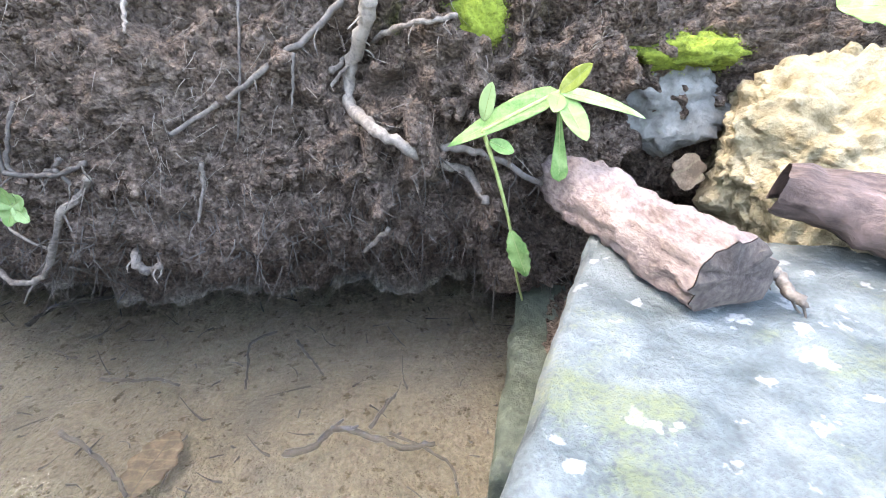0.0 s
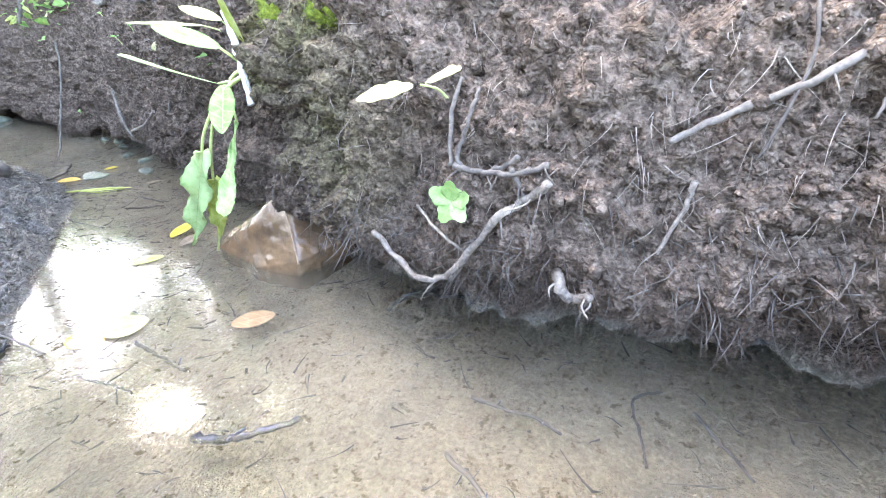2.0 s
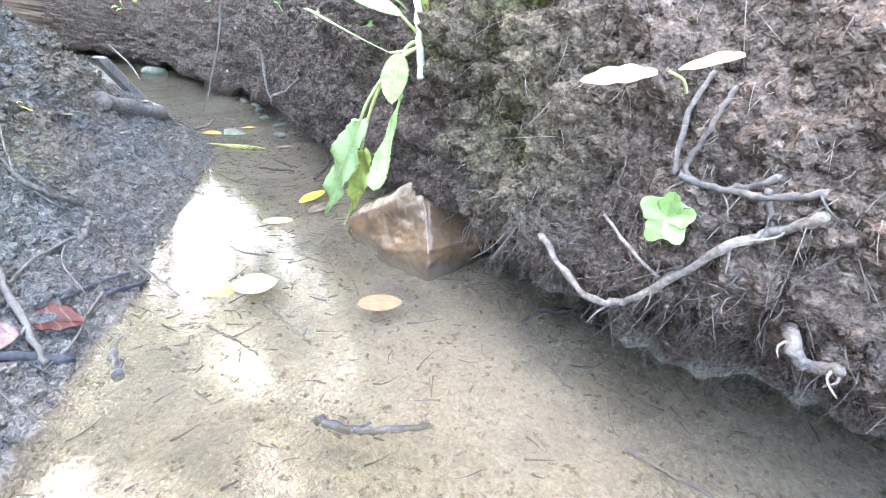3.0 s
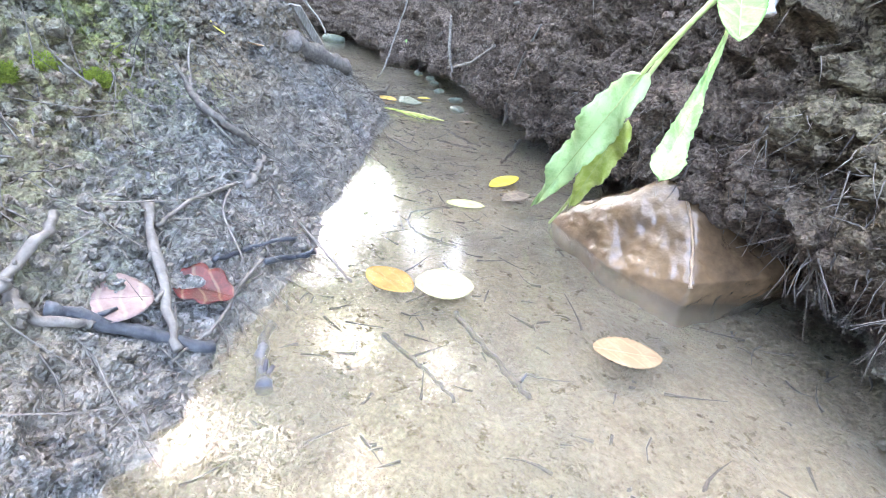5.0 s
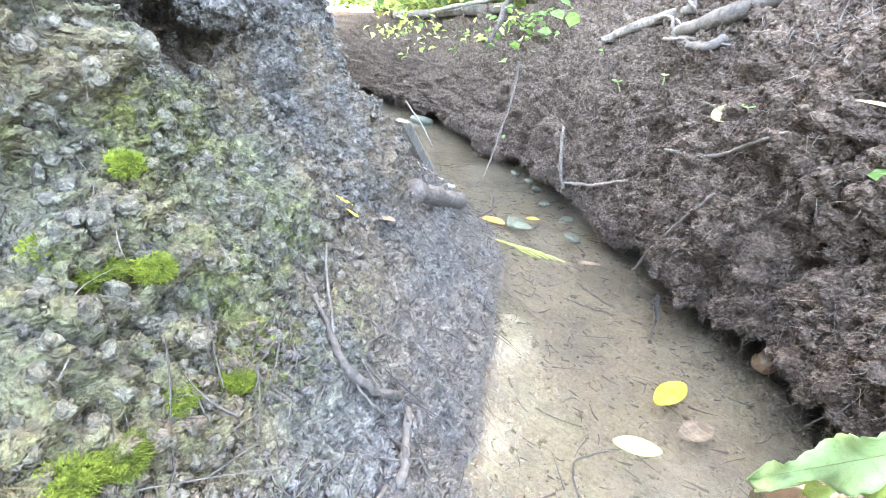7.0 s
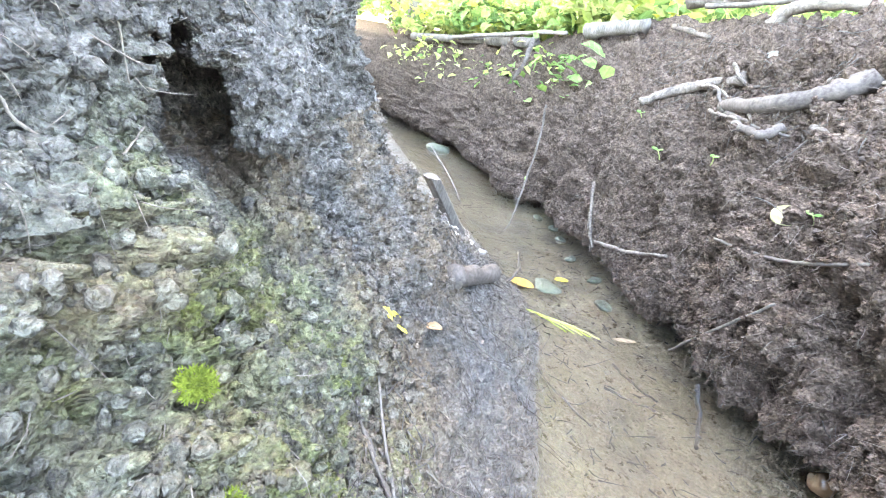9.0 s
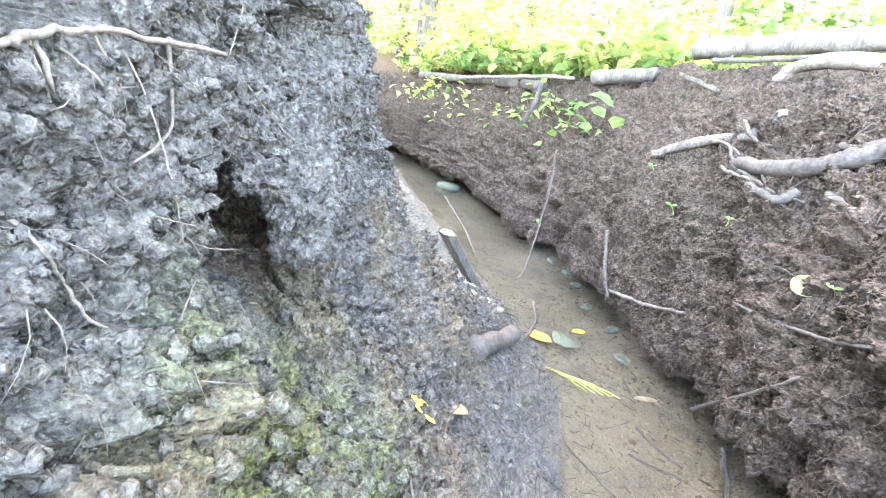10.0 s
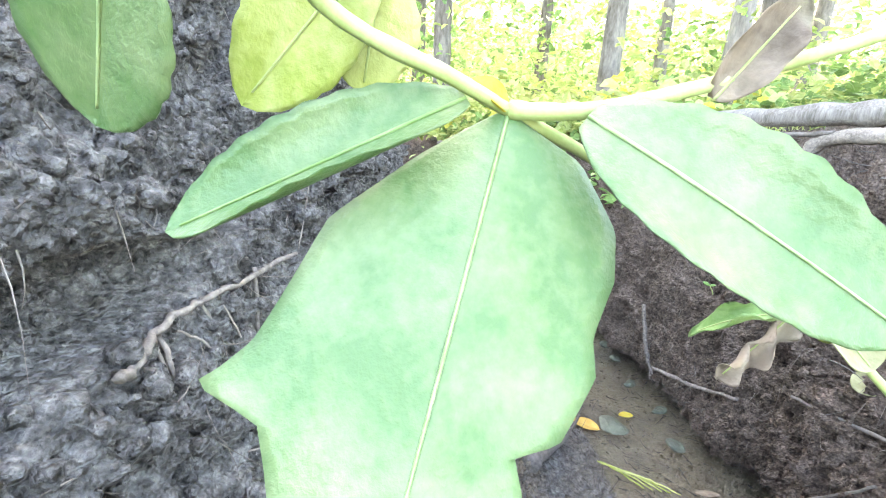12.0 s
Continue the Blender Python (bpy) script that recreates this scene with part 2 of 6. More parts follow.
def build_ground():
    xs = np.concatenate((np.array([400, 120, 40, 15, 7, 4, 2.6]), np.arange(2.0, 1.0, -0.05), np.arange(1.0, -3.0, -0.0115), np.arange(-3.0, -5.3, -0.0085), np.arange(-5.3, -6.0, -0.0115), np.arange(-6.0, -9.0, -0.025), np.arange(-9.0, -13.0, -0.06), np.array([-13, -16, -22, -40, -120, -400])))
    rows = across(xs)
    ys, zs, bands = [], [], []
    for j in range(len(rows) - 1):
        (y0, z0, steps), (y1, z1, _) = rows[j], rows[j + 1]
        ym, zm = rows[max(j - 1, 0)][:2]
        yn, zn = rows[min(j + 2, len(rows) - 1)][:2]
        bent = 2 <= j <= len(rows) - 4
        for s in range(steps):
            t = s / steps
            if bent and 3 <= j <= len(rows) - 5:
                w = (-0.5 * t + t * t - 0.5 * t ** 3, 1 - 2.5 * t * t + 1.5 * t ** 3, 0.5 * t + 2 * t * t - 1.5 * t ** 3, -0.5 * t * t + 0.5 * t ** 3)
                ys.append(w[0] * ym + w[1] * y0 + w[2] * y1 + w[3] * yn)
                zs.append(w[0] * zm + w[1] * z0 + w[2] * z1 + w[3] * zn)
            else:
                ys.append(y0 + (y1 - y0) * t)
                zs.append(z0 + (z1 - z0) * t)
            bands.append(j + t)
    ys.append(rows[-1][0]), zs.append(rows[-1][1]), bands.append(len(rows) - 1.0)
    Y, Z = np.array(ys).T, np.array(zs).T
    nx, ny = Y.shape
    G = np.stack((np.repeat(xs[:, None], ny, 1), Y, Z), 2)
    band = np.repeat(np.array(bands)[None, :], nx, 0).ravel()
    du, dv = np.gradient(G, axis=0), np.gradient(G, axis=1)
    N = np.cross(dv, du).reshape(-1, 3)
    N /= np.linalg.norm(N, axis=1)[:, None] + 1e-9
    p = G.reshape(-1, 3).copy()

    def between(a, b, soft=0.6):
        return np.clip((band - a) / soft, 0, 1) * np.clip((b - band) / soft, 0, 1)

    near = np.clip((14 - np.abs(p[:, 0] + 4)) / 5, 0, 1) * np.clip((9 - np.abs(p[:, 1] - 1)) / 4, 0, 1)
    leftside, beach, bed, rightside = between(2, 10.6, 1.0), between(9.6, 12.4), between(11.7, 16.2), between(15.6, 25, 0.8)
    big = value_noise(p, 0.62, 1) * 0.08 + value_noise(p, 0.27, 2) * 0.075 - 0.07
    mid = value_noise(p, 0.115, 3) * 0.034
    bent = p + np.stack([value_noise(p, 0.085, s) for s in (31, 32, 33)], 1) * 0.035
    clod = lumps(bent, 0.15, 4) * (0.11 - 0.05 * leftside) + lumps(bent, 0.06, 5) * 0.085 + lumps(bent, 0.034, 25) * 0.055 - np.abs(value_noise(bent, 0.07, 34)) * 0.05
    grit = value_noise(p, 0.026, 6) * 0.018
    pits = np.clip(value_noise(p, 0.17, 8) - 0.34, 0, 1) * -0.24 * (1 - 0.4 * leftside)
    rough = np.clip(value_noise(p, 0.8, 9) * 0.5 + 0.9, 0.5, 1.3)
    bank = (big * (1 - 0.4 * leftside) + mid + clod + grit + pits) * rough
    d = np.zeros(len(p))
    d += np.clip(leftside + rightside, 0, 1) * bank * near
    d += beach * (1 - leftside) * (value_noise(p, 0.35, 11) * 0.03 + lumps(p, 0.06, 12) * 0.04 + value_noise(p, 0.03, 13) * 0.014 + np.clip(value_noise(p, 0.12, 16), 0, 1) * 0.03) * near
    d += bed * (1 - beach) * (value_noise(p, 0.5, 14) * 0.022 + value_noise(p, 0.11, 15) * 0.012 + value_noise(p, 0.04, 17) * 0.004) * near
    p += N * d[:, None]
    foot = between(14.7, 17.6, 0.6) * near
    p[:, 1] += foot * (value_noise(p, 0.22, 61) * 0.10 + value_noise(p, 0.07, 62) * 0.05)
    p[:, 2] += foot * value_noise(p, 0.09, 63) * 0.035
    for cx, cy, cz, wide, high, deep in HOLES:
        q = ((p[:, 0] - cx) / wide) ** 2 + ((p[:, 2] - cz) / high) ** 2 + ((p[:, 1] - cy) / 0.7) ** 2
        brow = np.exp(-((p[:, 0] - cx) / wide) ** 2 - ((p[:, 2] - cz - 1.7 * high) / (0.8 * high)) ** 2 - ((p[:, 1] - cy) / 0.5) ** 2)
        p[:, 1] += np.sign(cy - 1.4) * deep * (np.clip(1.25 - q, 0, 1) ** 0.4 * (q < 1.25) - 0.15 * brow)
    for place, into, wide, high, deep, lump in CAVES:
        q = p - np.array(place)
        d = np.array((*into, 0.0)) / math.hypot(*into)
        side = np.array((d[1], -d[0], 0.0))
        lat, dep = q @ side, q @ d
        edge = 1 + 0.45 * value_noise(p, 0.09, 51) + 0.4 * value_noise(p, 0.035, 52)
        inside = np.clip(1.2 - ((lat / wide) ** 2 + (q[:, 2] / high) ** 2) * edge - (dep / 0.5) ** 2, 0, 1) ** 0.45
        knob = np.exp(-((lat - 1.05 * wide) / (0.72 * wide)) ** 2 - ((q[:, 2] - 0.55 * high) / (0.75 * high)) ** 2 - (dep / 0.45) ** 2)
        p += d * (deep * inside - lump * knob)[:, None]
        p[:, 2] -= 0.45 * lump * knob
    nv = len(p)
    SHEET.update(place=p, normal=N, band=band, near=near)
    idx = np.arange(nv).reshape(nx, ny)
    quads = np.stack((idx[:-1, :-1], idx[:-1, 1:], idx[1:, 1:], idx[1:, :-1]), 2).reshape(-1, 4)
    me = bpy.data.meshes.new("ground")
    me.vertices.add(nv), me.loops.add(quads.size), me.polygons.add(len(quads))
    me.vertices.foreach_set("co", p.astype(np.float32).ravel())
    me.loops.foreach_set("vertex_index", quads.astype(np.int32).ravel())
    me.polygons.foreach_set("loop_start", np.arange(0, quads.size, 4, dtype=np.int32))
    me.polygons.foreach_set("use_smooth", np.ones(len(quads), dtype=bool))
    me.update(calc_edges=True)
    moss = np.clip(value_noise(p, 0.55, 21) * 0.9 + value_noise(p, 0.16, 22) * 0.8 - 0.15, 0, 1)
    mossy = np.zeros(nv)
    for mx, my, mz, size, much in MOSS:
        mossy = np.maximum(mossy, much * np.clip(1.5 - np.sqrt(((p - (mx, my, mz)) ** 2).sum(1)) / size, 0, 1))
    layers = {"grey": np.clip(leftside + beach , 0, 1), "sand": np.clip(leftside * 0.9, 0, 1) * (band > 7.4) + beach * 0.55,
              "bed": bed * (1 - beach * 0.7), "moss": np.clip(mossy * (0.45 + moss), 0, 1), "wet": np.clip(np.clip((0.42 - p[:, 2]) / 0.3, 0, 1) * np.clip(beach * 1.2 + bed, 0, 1), 0, 1),
              "litter": np.clip((band - 23.6), 0, 1) + np.clip(3 - band, 0, 1)}
    SHEET["layers"] = layers
    for name, v in layers.items():
        at = me.attributes.new(name, "FLOAT", "POINT")
        at.data.foreach_set("value", np.clip(v, 0, 1).astype(np.float32))
    me.materials.append(SOIL)
    return tagged(new("ground", me), "eroded brown and grey soil banks of a narrow stream gully", "ground", kind="structure")


SHEET = {}
CAVES = [((-4.63, 0.28, 1.23), (-0.98, -0.15), 0.21, 0.23, 0.6, 0.20)]
HOLES = [(-4.95, 0.35, 1.78, 0.14, 0.1, 0.2), (-4.01, -0.13, 1.82, 0.30, 0.07, 0.18), (-3.9, 0.2, 1.18, 0.07, 0.04, 0.12), (-3.95, 0.1, 1.36, 0.06, 0.05, 0.12)]
MOSS = [(-3.4, 0.2, 0.72, 0.5, 0.8), (-3.95, 0.35, 0.8, 0.5, 0.75), (-3.1, 0.1, 0.6, 0.4, 0.8), (-4.1, 0.3, 1.1, 0.3, 0.4), (0.3, 1.95, 1.35, 0.16, 1.4), (-0.15, 1.8, 1.25, 0.12, 1.2), (-2.5, 2.0, 1.1, 0.2, 0.9), (-2.2, 1.9, 1.15, 0.2, 0.8), (-2.1, 1.8, 0.8, 0.35, 0.5)]
ground = build_ground()


def lie(x, y):
    """The height of the shore at x, y."""
    p, b = SHEET["place"], SHEET["band"]
    ok = (b > 8) & (b < 13.5) & (np.abs(p[:, 0] - x) < 0.06)
    d = np.hypot(p[ok, 0] - x, p[ok, 1] - y)
    return float(p[ok, 2][d.argmin()])


def build_water():
    xs = np.arange(1.2, -13, -0.1)
    bm = bmesh.new()
    rows = [[bm.verts.new((x, y, 0)) for y in np.linspace(left_foot(x) - 0.25, right_edge(x) + 0.15, 8)] for x in xs]
    for a, b in zip(rows, rows[1:]):
        for j in range(7):
            bm.faces.new((a[j], a[j + 1], b[j + 1], b[j]))
    me = bpy.data.meshes.new("water")
    bm.to_mesh(me)
    me.materials.append(WATER)
    return tagged(new("water", me), "shallow muddy brown stream water, still and slightly shining", "water", kind="structure")


build_water()


# ---- things ----
def leafy(name, dark, light, scale=18.0, rough=0.45, glow=0.35, rib=(0.5, 0.5, 0.3), gloss=0.25):
    """A leaf that lets part of the light through, with blotches and faint cross veins."""
    m, n, l, b = material(name)
    co = n.new("ShaderNodeTexCoord").outputs["Object"]
    blotch = noise_node(n, l, scale, 4, 0.6, co)
    fine = noise_node(n, l, scale * 9, 4, 0.6, co)
    f = maths(n, l, "ADD", maths(n, l, "MULTIPLY", blotch, 0.75), maths(n, l, "MULTIPLY", fine, 0.25))
    isle = n.new("ShaderNodeNewGeometry").outputs["Random Per Island"]
    info = n.new("ShaderNodeObjectInfo").outputs["Random"]
    f = maths(n, l, "ADD", f, maths(n, l, "MULTIPLY", maths(n, l, "SUBTRACT", maths(n, l, "FRACT", maths(n, l, "ADD", isle, info), 0), 0.5), 0.25))
    c = ramp(n, l, f, (0.36, dark), (0.64, light))
    wave = n.new("ShaderNodeTexWave")
    wave.wave_type, wave.bands_direction = "BANDS", "Y"
    wave.inputs["Scale"].default_value, wave.inputs["Distortion"].default_value, wave.inputs["Detail"].default_value = 8, 3.0, 2
    l.new(co, wave.inputs["Vector"])
    wave.inputs["Detail Scale"].default_value = 2.0
    vein = ramp(n, l, wave.outputs["Fac"], (0.86, (0, 0, 0)), (1.0, (0.10, 0.10, 0.10)))
    c = mixed(n, l, vein, c, rib)
    l.new(c, b.inputs["Base Color"])
    b.inputs["Roughness"].default_value, b.inputs["Specular IOR Level"].default_value = rough + 0.1, gloss
    bump(n, l, b, maths(n, l, "ADD", fine, maths(n, l, "MULTIPLY", wave.outputs["Fac"], 0.25)), 0.002)
    tl, mix = n.new("ShaderNodeBsdfTranslucent"), n.new("ShaderNodeMixShader")
    l.new(c, tl.inputs[0])
    mix.inputs[0].default_value = glow
    l.new(b.outputs[0], mix.inputs[1])
    l.new(tl.outputs[0], mix.inputs[2])
    l.new(mix.outputs[0], n["Material Output"].inputs[0])
    return m


ROOT_PALE = simple("pale_root_bark", (0.046, 0.038, 0.032), (0.185, 0.158, 0.132), 60, 0.85, 0.004)
ROOT_DARK = simple("dark_root_bark", (0.030, 0.025, 0.022), (0.112, 0.097, 0.084), 45, 0.9, 0.004)
TWIG = simple("grey_twig_bark", (0.033, 0.028, 0.024), (0.109, 0.096, 0.083), 50, 0.7, 0.003)
WET_WOOD = simple("wet_black_wood", (0.012, 0.013, 0.017), (0.066, 0.066, 0.069), 40, 0.28, 0.004)
SPLIT_WOOD = simple("weathered_split_wood", (0.066, 0.046, 0.041), (0.218, 0.173, 0.157), 40, 0.9, 0.012, (2, 0.8, 2))
GREY_WOOD = simple("grey_weathered_wood", (0.046, 0.040, 0.033), (0.165, 0.149, 0.132), 24, 0.85, 0.006, (3, 3, 0.5))
END_WOOD = simple("dark_end_grain", (0.033, 0.026, 0.023), (0.099, 0.079, 0.066), 60, 0.95, 0.006)
YELLOW_ROCK = simple("yellow_limestone", (0.079, 0.058, 0.025), (0.264, 0.228, 0.152), 14, 0.9, 0.05)
WET_ROCK = simple("wet_brown_rock", (0.024, 0.015, 0.010), (0.115, 0.070, 0.037), 8, 0.26, 0.010, gloss=0.5)
PALE_CREASE = simple("pale_rock_crease", (0.132, 0.086, 0.053), (0.238, 0.165, 0.106), 40, 0.5, 0.004)
DARK_ROCK = simple("wet_dark_stone", (0.010, 0.014, 0.010), (0.075, 0.088, 0.060), 26, 0.45, 0.02, gloss=0.35)
GREY_ROCK = simple("grey_stone", (0.059, 0.058, 0.051), (0.191, 0.188, 0.172), 16, 0.85, 0.02)
BARK_CURL = simple("brown_dead_bark", (0.040, 0.028, 0.024), (0.158, 0.112, 0.099), 16, 0.6, 0.01, (1, 4, 1))
MOSS_MAT = simple("bright_moss", (0.033, 0.046, 0.005), (0.145, 0.178, 0.023), 60, 0.95, 0.01)
GREEN = leafy("green_leaf", (0.072, 0.151, 0.036), (0.187, 0.288, 0.094))
PALE_GREEN = leafy("pale_green_leaf", (0.144, 0.238, 0.072), (0.302, 0.396, 0.180))
LIME = leafy("lime_leaf", (0.216, 0.259, 0.050), (0.403, 0.418, 0.158))
YELLOW = leafy("yellow_leaf", (0.360, 0.266, 0.029), (0.533, 0.446, 0.086))
ORANGE = leafy("orange_leaf", (0.302, 0.158, 0.029), (0.446, 0.288, 0.072))
PEACH = leafy("peach_leaf", (0.219, 0.141, 0.078), (0.334, 0.235, 0.144))
CREAM = leafy("cream_leaf", (0.184, 0.180, 0.083), (0.295, 0.283, 0.153))
RED = leafy("red_leaf", (0.043, 0.007, 0.007), (0.144, 0.022, 0.020), rough=0.25)
PINK = leafy("faded_pink_leaf", (0.130, 0.083, 0.072), (0.245, 0.173, 0.155), rough=0.3)
DRY = leafy("dry_brown_leaf", (0.086, 0.065, 0.047), (0.259, 0.202, 0.144), rough=0.8)
STEM_GREEN = simple("green_stem", (0.158, 0.198, 0.053), (0.304, 0.343, 0.145), 40, 0.5, 0.001)
RUBBLE = simple("chalky_rubble", (0.16, 0.15, 0.135), (0.36, 0.34, 0.31), 40, 0.9, 0.006)
SHOOT = leafy("shoot_leaf", (0.075, 0.145, 0.048), (0.195, 0.245, 0.115), 16, 0.30, glow=0.35, rib=(0.16, 0.22, 0.08), gloss=0.4)
PAPER = simple("pale_litter", (0.330, 0.310, 0.277), (0.515, 0.495, 0.462), 30, 0.85, 0.004)


def part(name, bm, mat, parent=None, label="", smooth=True):
    me = bpy.data.meshes.new(name)
    if smooth:
        for f in bm.faces:
            f.smooth = True
    bm.to_mesh(me)
    bm.free()
    me.materials.append(mat)
    ob = new(name, me)
    if parent is not None:
        ob.parent = parent
    if label:
        ob["label"] = label
    return ob


def smooth_line(pts, steps=6):
    p = [Vector(q) for q in pts]
    if len(p) == 2:
        return [p[0].lerp(p[1], k / (steps * 2)) for k in range(steps * 2 + 1)]
    out = []
    for i in range(len(p) - 1):
        a, b, c, d = p[max(i - 1, 0)], p[i], p[i + 1], p[min(i + 2, len(p) - 1)]
        for k in range(steps):
            t = k / steps
            out.append(0.5 * (2 * b + (c - a) * t + (2 * a - 5 * b + 4 * c - d) * t * t + (3 * b - a - 3 * c + d) * t ** 3))
    out.append(p[-1])
    return out


def tube(bm, line, r0, r1, sides=8, rough=0.12, rng=random):
    """A round, slightly uneven rod along a line, closed at both ends."""
    rings = []
    side = None
    for i, q in enumerate(line):
        way = (line[min(i + 1, len(line) - 1)] - line[max(i - 1, 0)]).normalized()
        if side is None:
            side = way.orthogonal().normalized()
        side = (side - way * side.dot(way)).normalized()
        up = way.cross(side)
        r = (r0 + (r1 - r0) * i / (len(line) - 1)) * (1 + rng.uniform(-rough, rough))
        rings.append([bm.verts.new(q + (side * math.cos(a) + up * math.sin(a)) * r * (1 + rng.uniform(-rough, rough) * 0.6)) for a in (2 * math.pi * k / sides for k in range(sides))])
    for a, b in zip(rings, rings[1:]):
        for k in range(sides):
            bm.faces.new((a[k], a[(k + 1) % sides], b[(k + 1) % sides], b[k]))
    bm.faces.new(rings[0][::-1])
    bm.faces.new(rings[-1])


def strand(name, pts, r0, r1, mat, label, category="", group="", fork=True):
    """A root, twig or stick along a line, with knots and one or two torn side shoots."""
    rng = random.Random(round(sum(abs(c) for p in pts for c in p) * 1000))
    origin = Vector(pts[0])
    line = smooth_line([Vector(p) - origin for p in pts])
    wob = min(0.006, r0 * 0.5)
    line = [q + Vector((rng.uniform(-wob, wob), rng.uniform(-wob, wob), rng.uniform(-wob, wob))) for q in line]
    bm = bmesh.new()
    tube(bm, line, r0, r1, 9 if r0 > 0.012 else 6, 0.16, rng)
    ob = part(name, bm, mat)
    ob.location = origin
    if fork and name == "root" and r0 >= 0.006:
        for _ in range(3):
            i = rng.randrange(2, len(line) - 1)
            tip = Vector((rng.uniform(-0.06, 0.06), rng.uniform(-0.06, 0.0), rng.uniform(-0.09, -0.02)))
            bm = bmesh.new()
            tube(bm, smooth_line([line[i], line[i] + tip * 0.5 + Vector((rng.uniform(-0.02, 0.02), 0, 0)), line[i] + tip], 4), min(r1 * 0.4, 0.005), min(r1 * 0.15, 0.002), 5, 0.15, rng)
            part("rootlet", bm, mat, ob)
    if name in ("stick", "branch", "twig") and r0 >= 0.006:
        for _ in range(2):
            i = rng.randrange(2, len(line) - 2)
            way = (line[i + 1] - line[i]).normalized()
            off = (way + Vector((rng.uniform(-1, 1), rng.uniform(-1, 1), rng.uniform(0.2, 1)))).normalized() * r0 * rng.uniform(2, 4)
            bm = bmesh.new()
            tube(bm, [line[i], line[i] + off * 0.6, line[i] + off], r0 * 0.5, r0 * 0.3, 6, 0.15, rng)
            part("side_shoot", bm, mat, ob)
    return tagged(ob, label, category or name, group)


def blade(bm, length, width, shape="oval", droop=0.0, cup=0.15, ruffle=0.0, teeth=0, lobes=0, seed=1, curl=0.0, nu=22, nv=10, sides=None):
    """A leaf blade from the origin along +Y, its face up +Z, as a thin closed sheet."""
    rng = random.Random(seed)
    phase = rng.uniform(0, 6)
    grid = []
    for i in range(nu + 1):
        t = i / nu
        if shape == "oval":
            w = math.sin(math.pi * min(1, 0.02 + 0.98 * t)) ** 0.62
        elif shape == "long":
            w = (math.sin(math.pi * t ** 0.6) ** 0.7) * 0.95 + 0.06 * (1 - t)
        elif shape == "spoon":
            w = 0.18 + 0.82 * math.sin(math.pi * (0.5 * t ** 1.6 + 0.0)) ** 1.3 if t < 0.86 else math.sqrt(max(0, 1 - ((t - 0.86) / 0.14) ** 2)) * 0.98
        elif shape == "broad":
            w = math.sin(math.pi * min(1, 0.015 + 0.985 * t ** 1.2)) ** 0.75
        else:
            w = math.sin(math.pi * t ** 0.75) ** 0.55
        if teeth:
            w *= 1 + (0.18 if ruffle else 0.07) * (abs(((t * teeth) % 1) - 0.5) * 2 - 0.5)
        if lobes:
            w *= 0.80 + 0.26 * abs(math.cos(math.pi * t * lobes))
        row = []
        bend = droop * t * t
        for j in range(nv + 1):
            s = j / nv * 2 - 1
            x = s * w * width / 2
            if sides:
                x = s * length * float(np.interp(t, *sides[1 if s < 0 else 0]))
            z = cup * (abs(x)) - bend * length + ruffle * length * math.sin(t * 17 + phase + s * 2) * abs(s) * 0.5
            if curl:
                ang = curl * s * w
                x, z = math.sin(ang) / max(abs(curl), 1e-3) * width / 2, z + (1 - math.cos(ang)) / max(abs(curl), 1e-3) * width / 2
            row.append(Vector((x, t * length * (1 - 0.25 * abs(droop) * t), z - 0.012 * width * (1 - min(1, abs(s) * 4)))))
        grid.append(row)
    thick = max(0.0012, 0.008 * width)
    top = [[bm.verts.new(q) for q in row] for row in grid]
    low = [[bm.verts.new(q - Vector((0, 0, thick))) for q in row] for row in grid]
    for i in range(nu):
        for j in range(nv):
            bm.faces.new((top[i][j], top[i][j + 1], top[i + 1][j + 1], top[i + 1][j]))
            bm.faces.new((low[i][j], low[i + 1][j], low[i + 1][j + 1], low[i][j + 1]))
    for i in range(nu):
        for j in (0, nv):
            bm.faces.new((top[i][j], top[i + 1][j], low[i + 1][j], low[i][j]))
    for i in (0, nu):
        for j in range(nv):
            bm.faces.new((top[i][j], top[i][j + 1], low[i][j + 1], low[i][j]))
    bmesh.ops.recalc_face_normals(bm, faces=bm.faces)
    return grid


def aim(base, tip, face):
    """A pose at base whose +Y runs to tip and whose +Z faces as near as may be along face."""
    y = (Vector(tip) - Vector(base)).normalized()
    z = Vector(face)
    z = (z - y * z.dot(y)).normalized()
    x = y.cross(z)
    m = Matrix((x, y, z)).transposed().to_4x4()
    m.translation = base
    return m


def leaf_parts(parent, m, length, width, mat, stalk=None, names=("leaf", "midrib"), **shape):
    """A leaf with its own midrib, at the pose m in its thing."""
    bm = bmesh.new()
    grid = blade(bm, length, width, **shape)
    bm.transform(m)
    b = part(names[0], bm, mat, parent)
    mid = [m @ (row[len(row) // 2] + Vector((0, 0, 0.0005))) for row in grid][:-2]
    bm = bmesh.new()
    tube(bm, mid, width * 0.009 + 0.0006, width * 0.004 + 0.0004, 5, 0.05)
    part(names[1], bm, stalk or mat, b)
    return b


def empty(name, place=(0, 0, 0)):
    ob = new(name)
    ob.location = place
    ob.empty_display_size = 0.05
    return ob


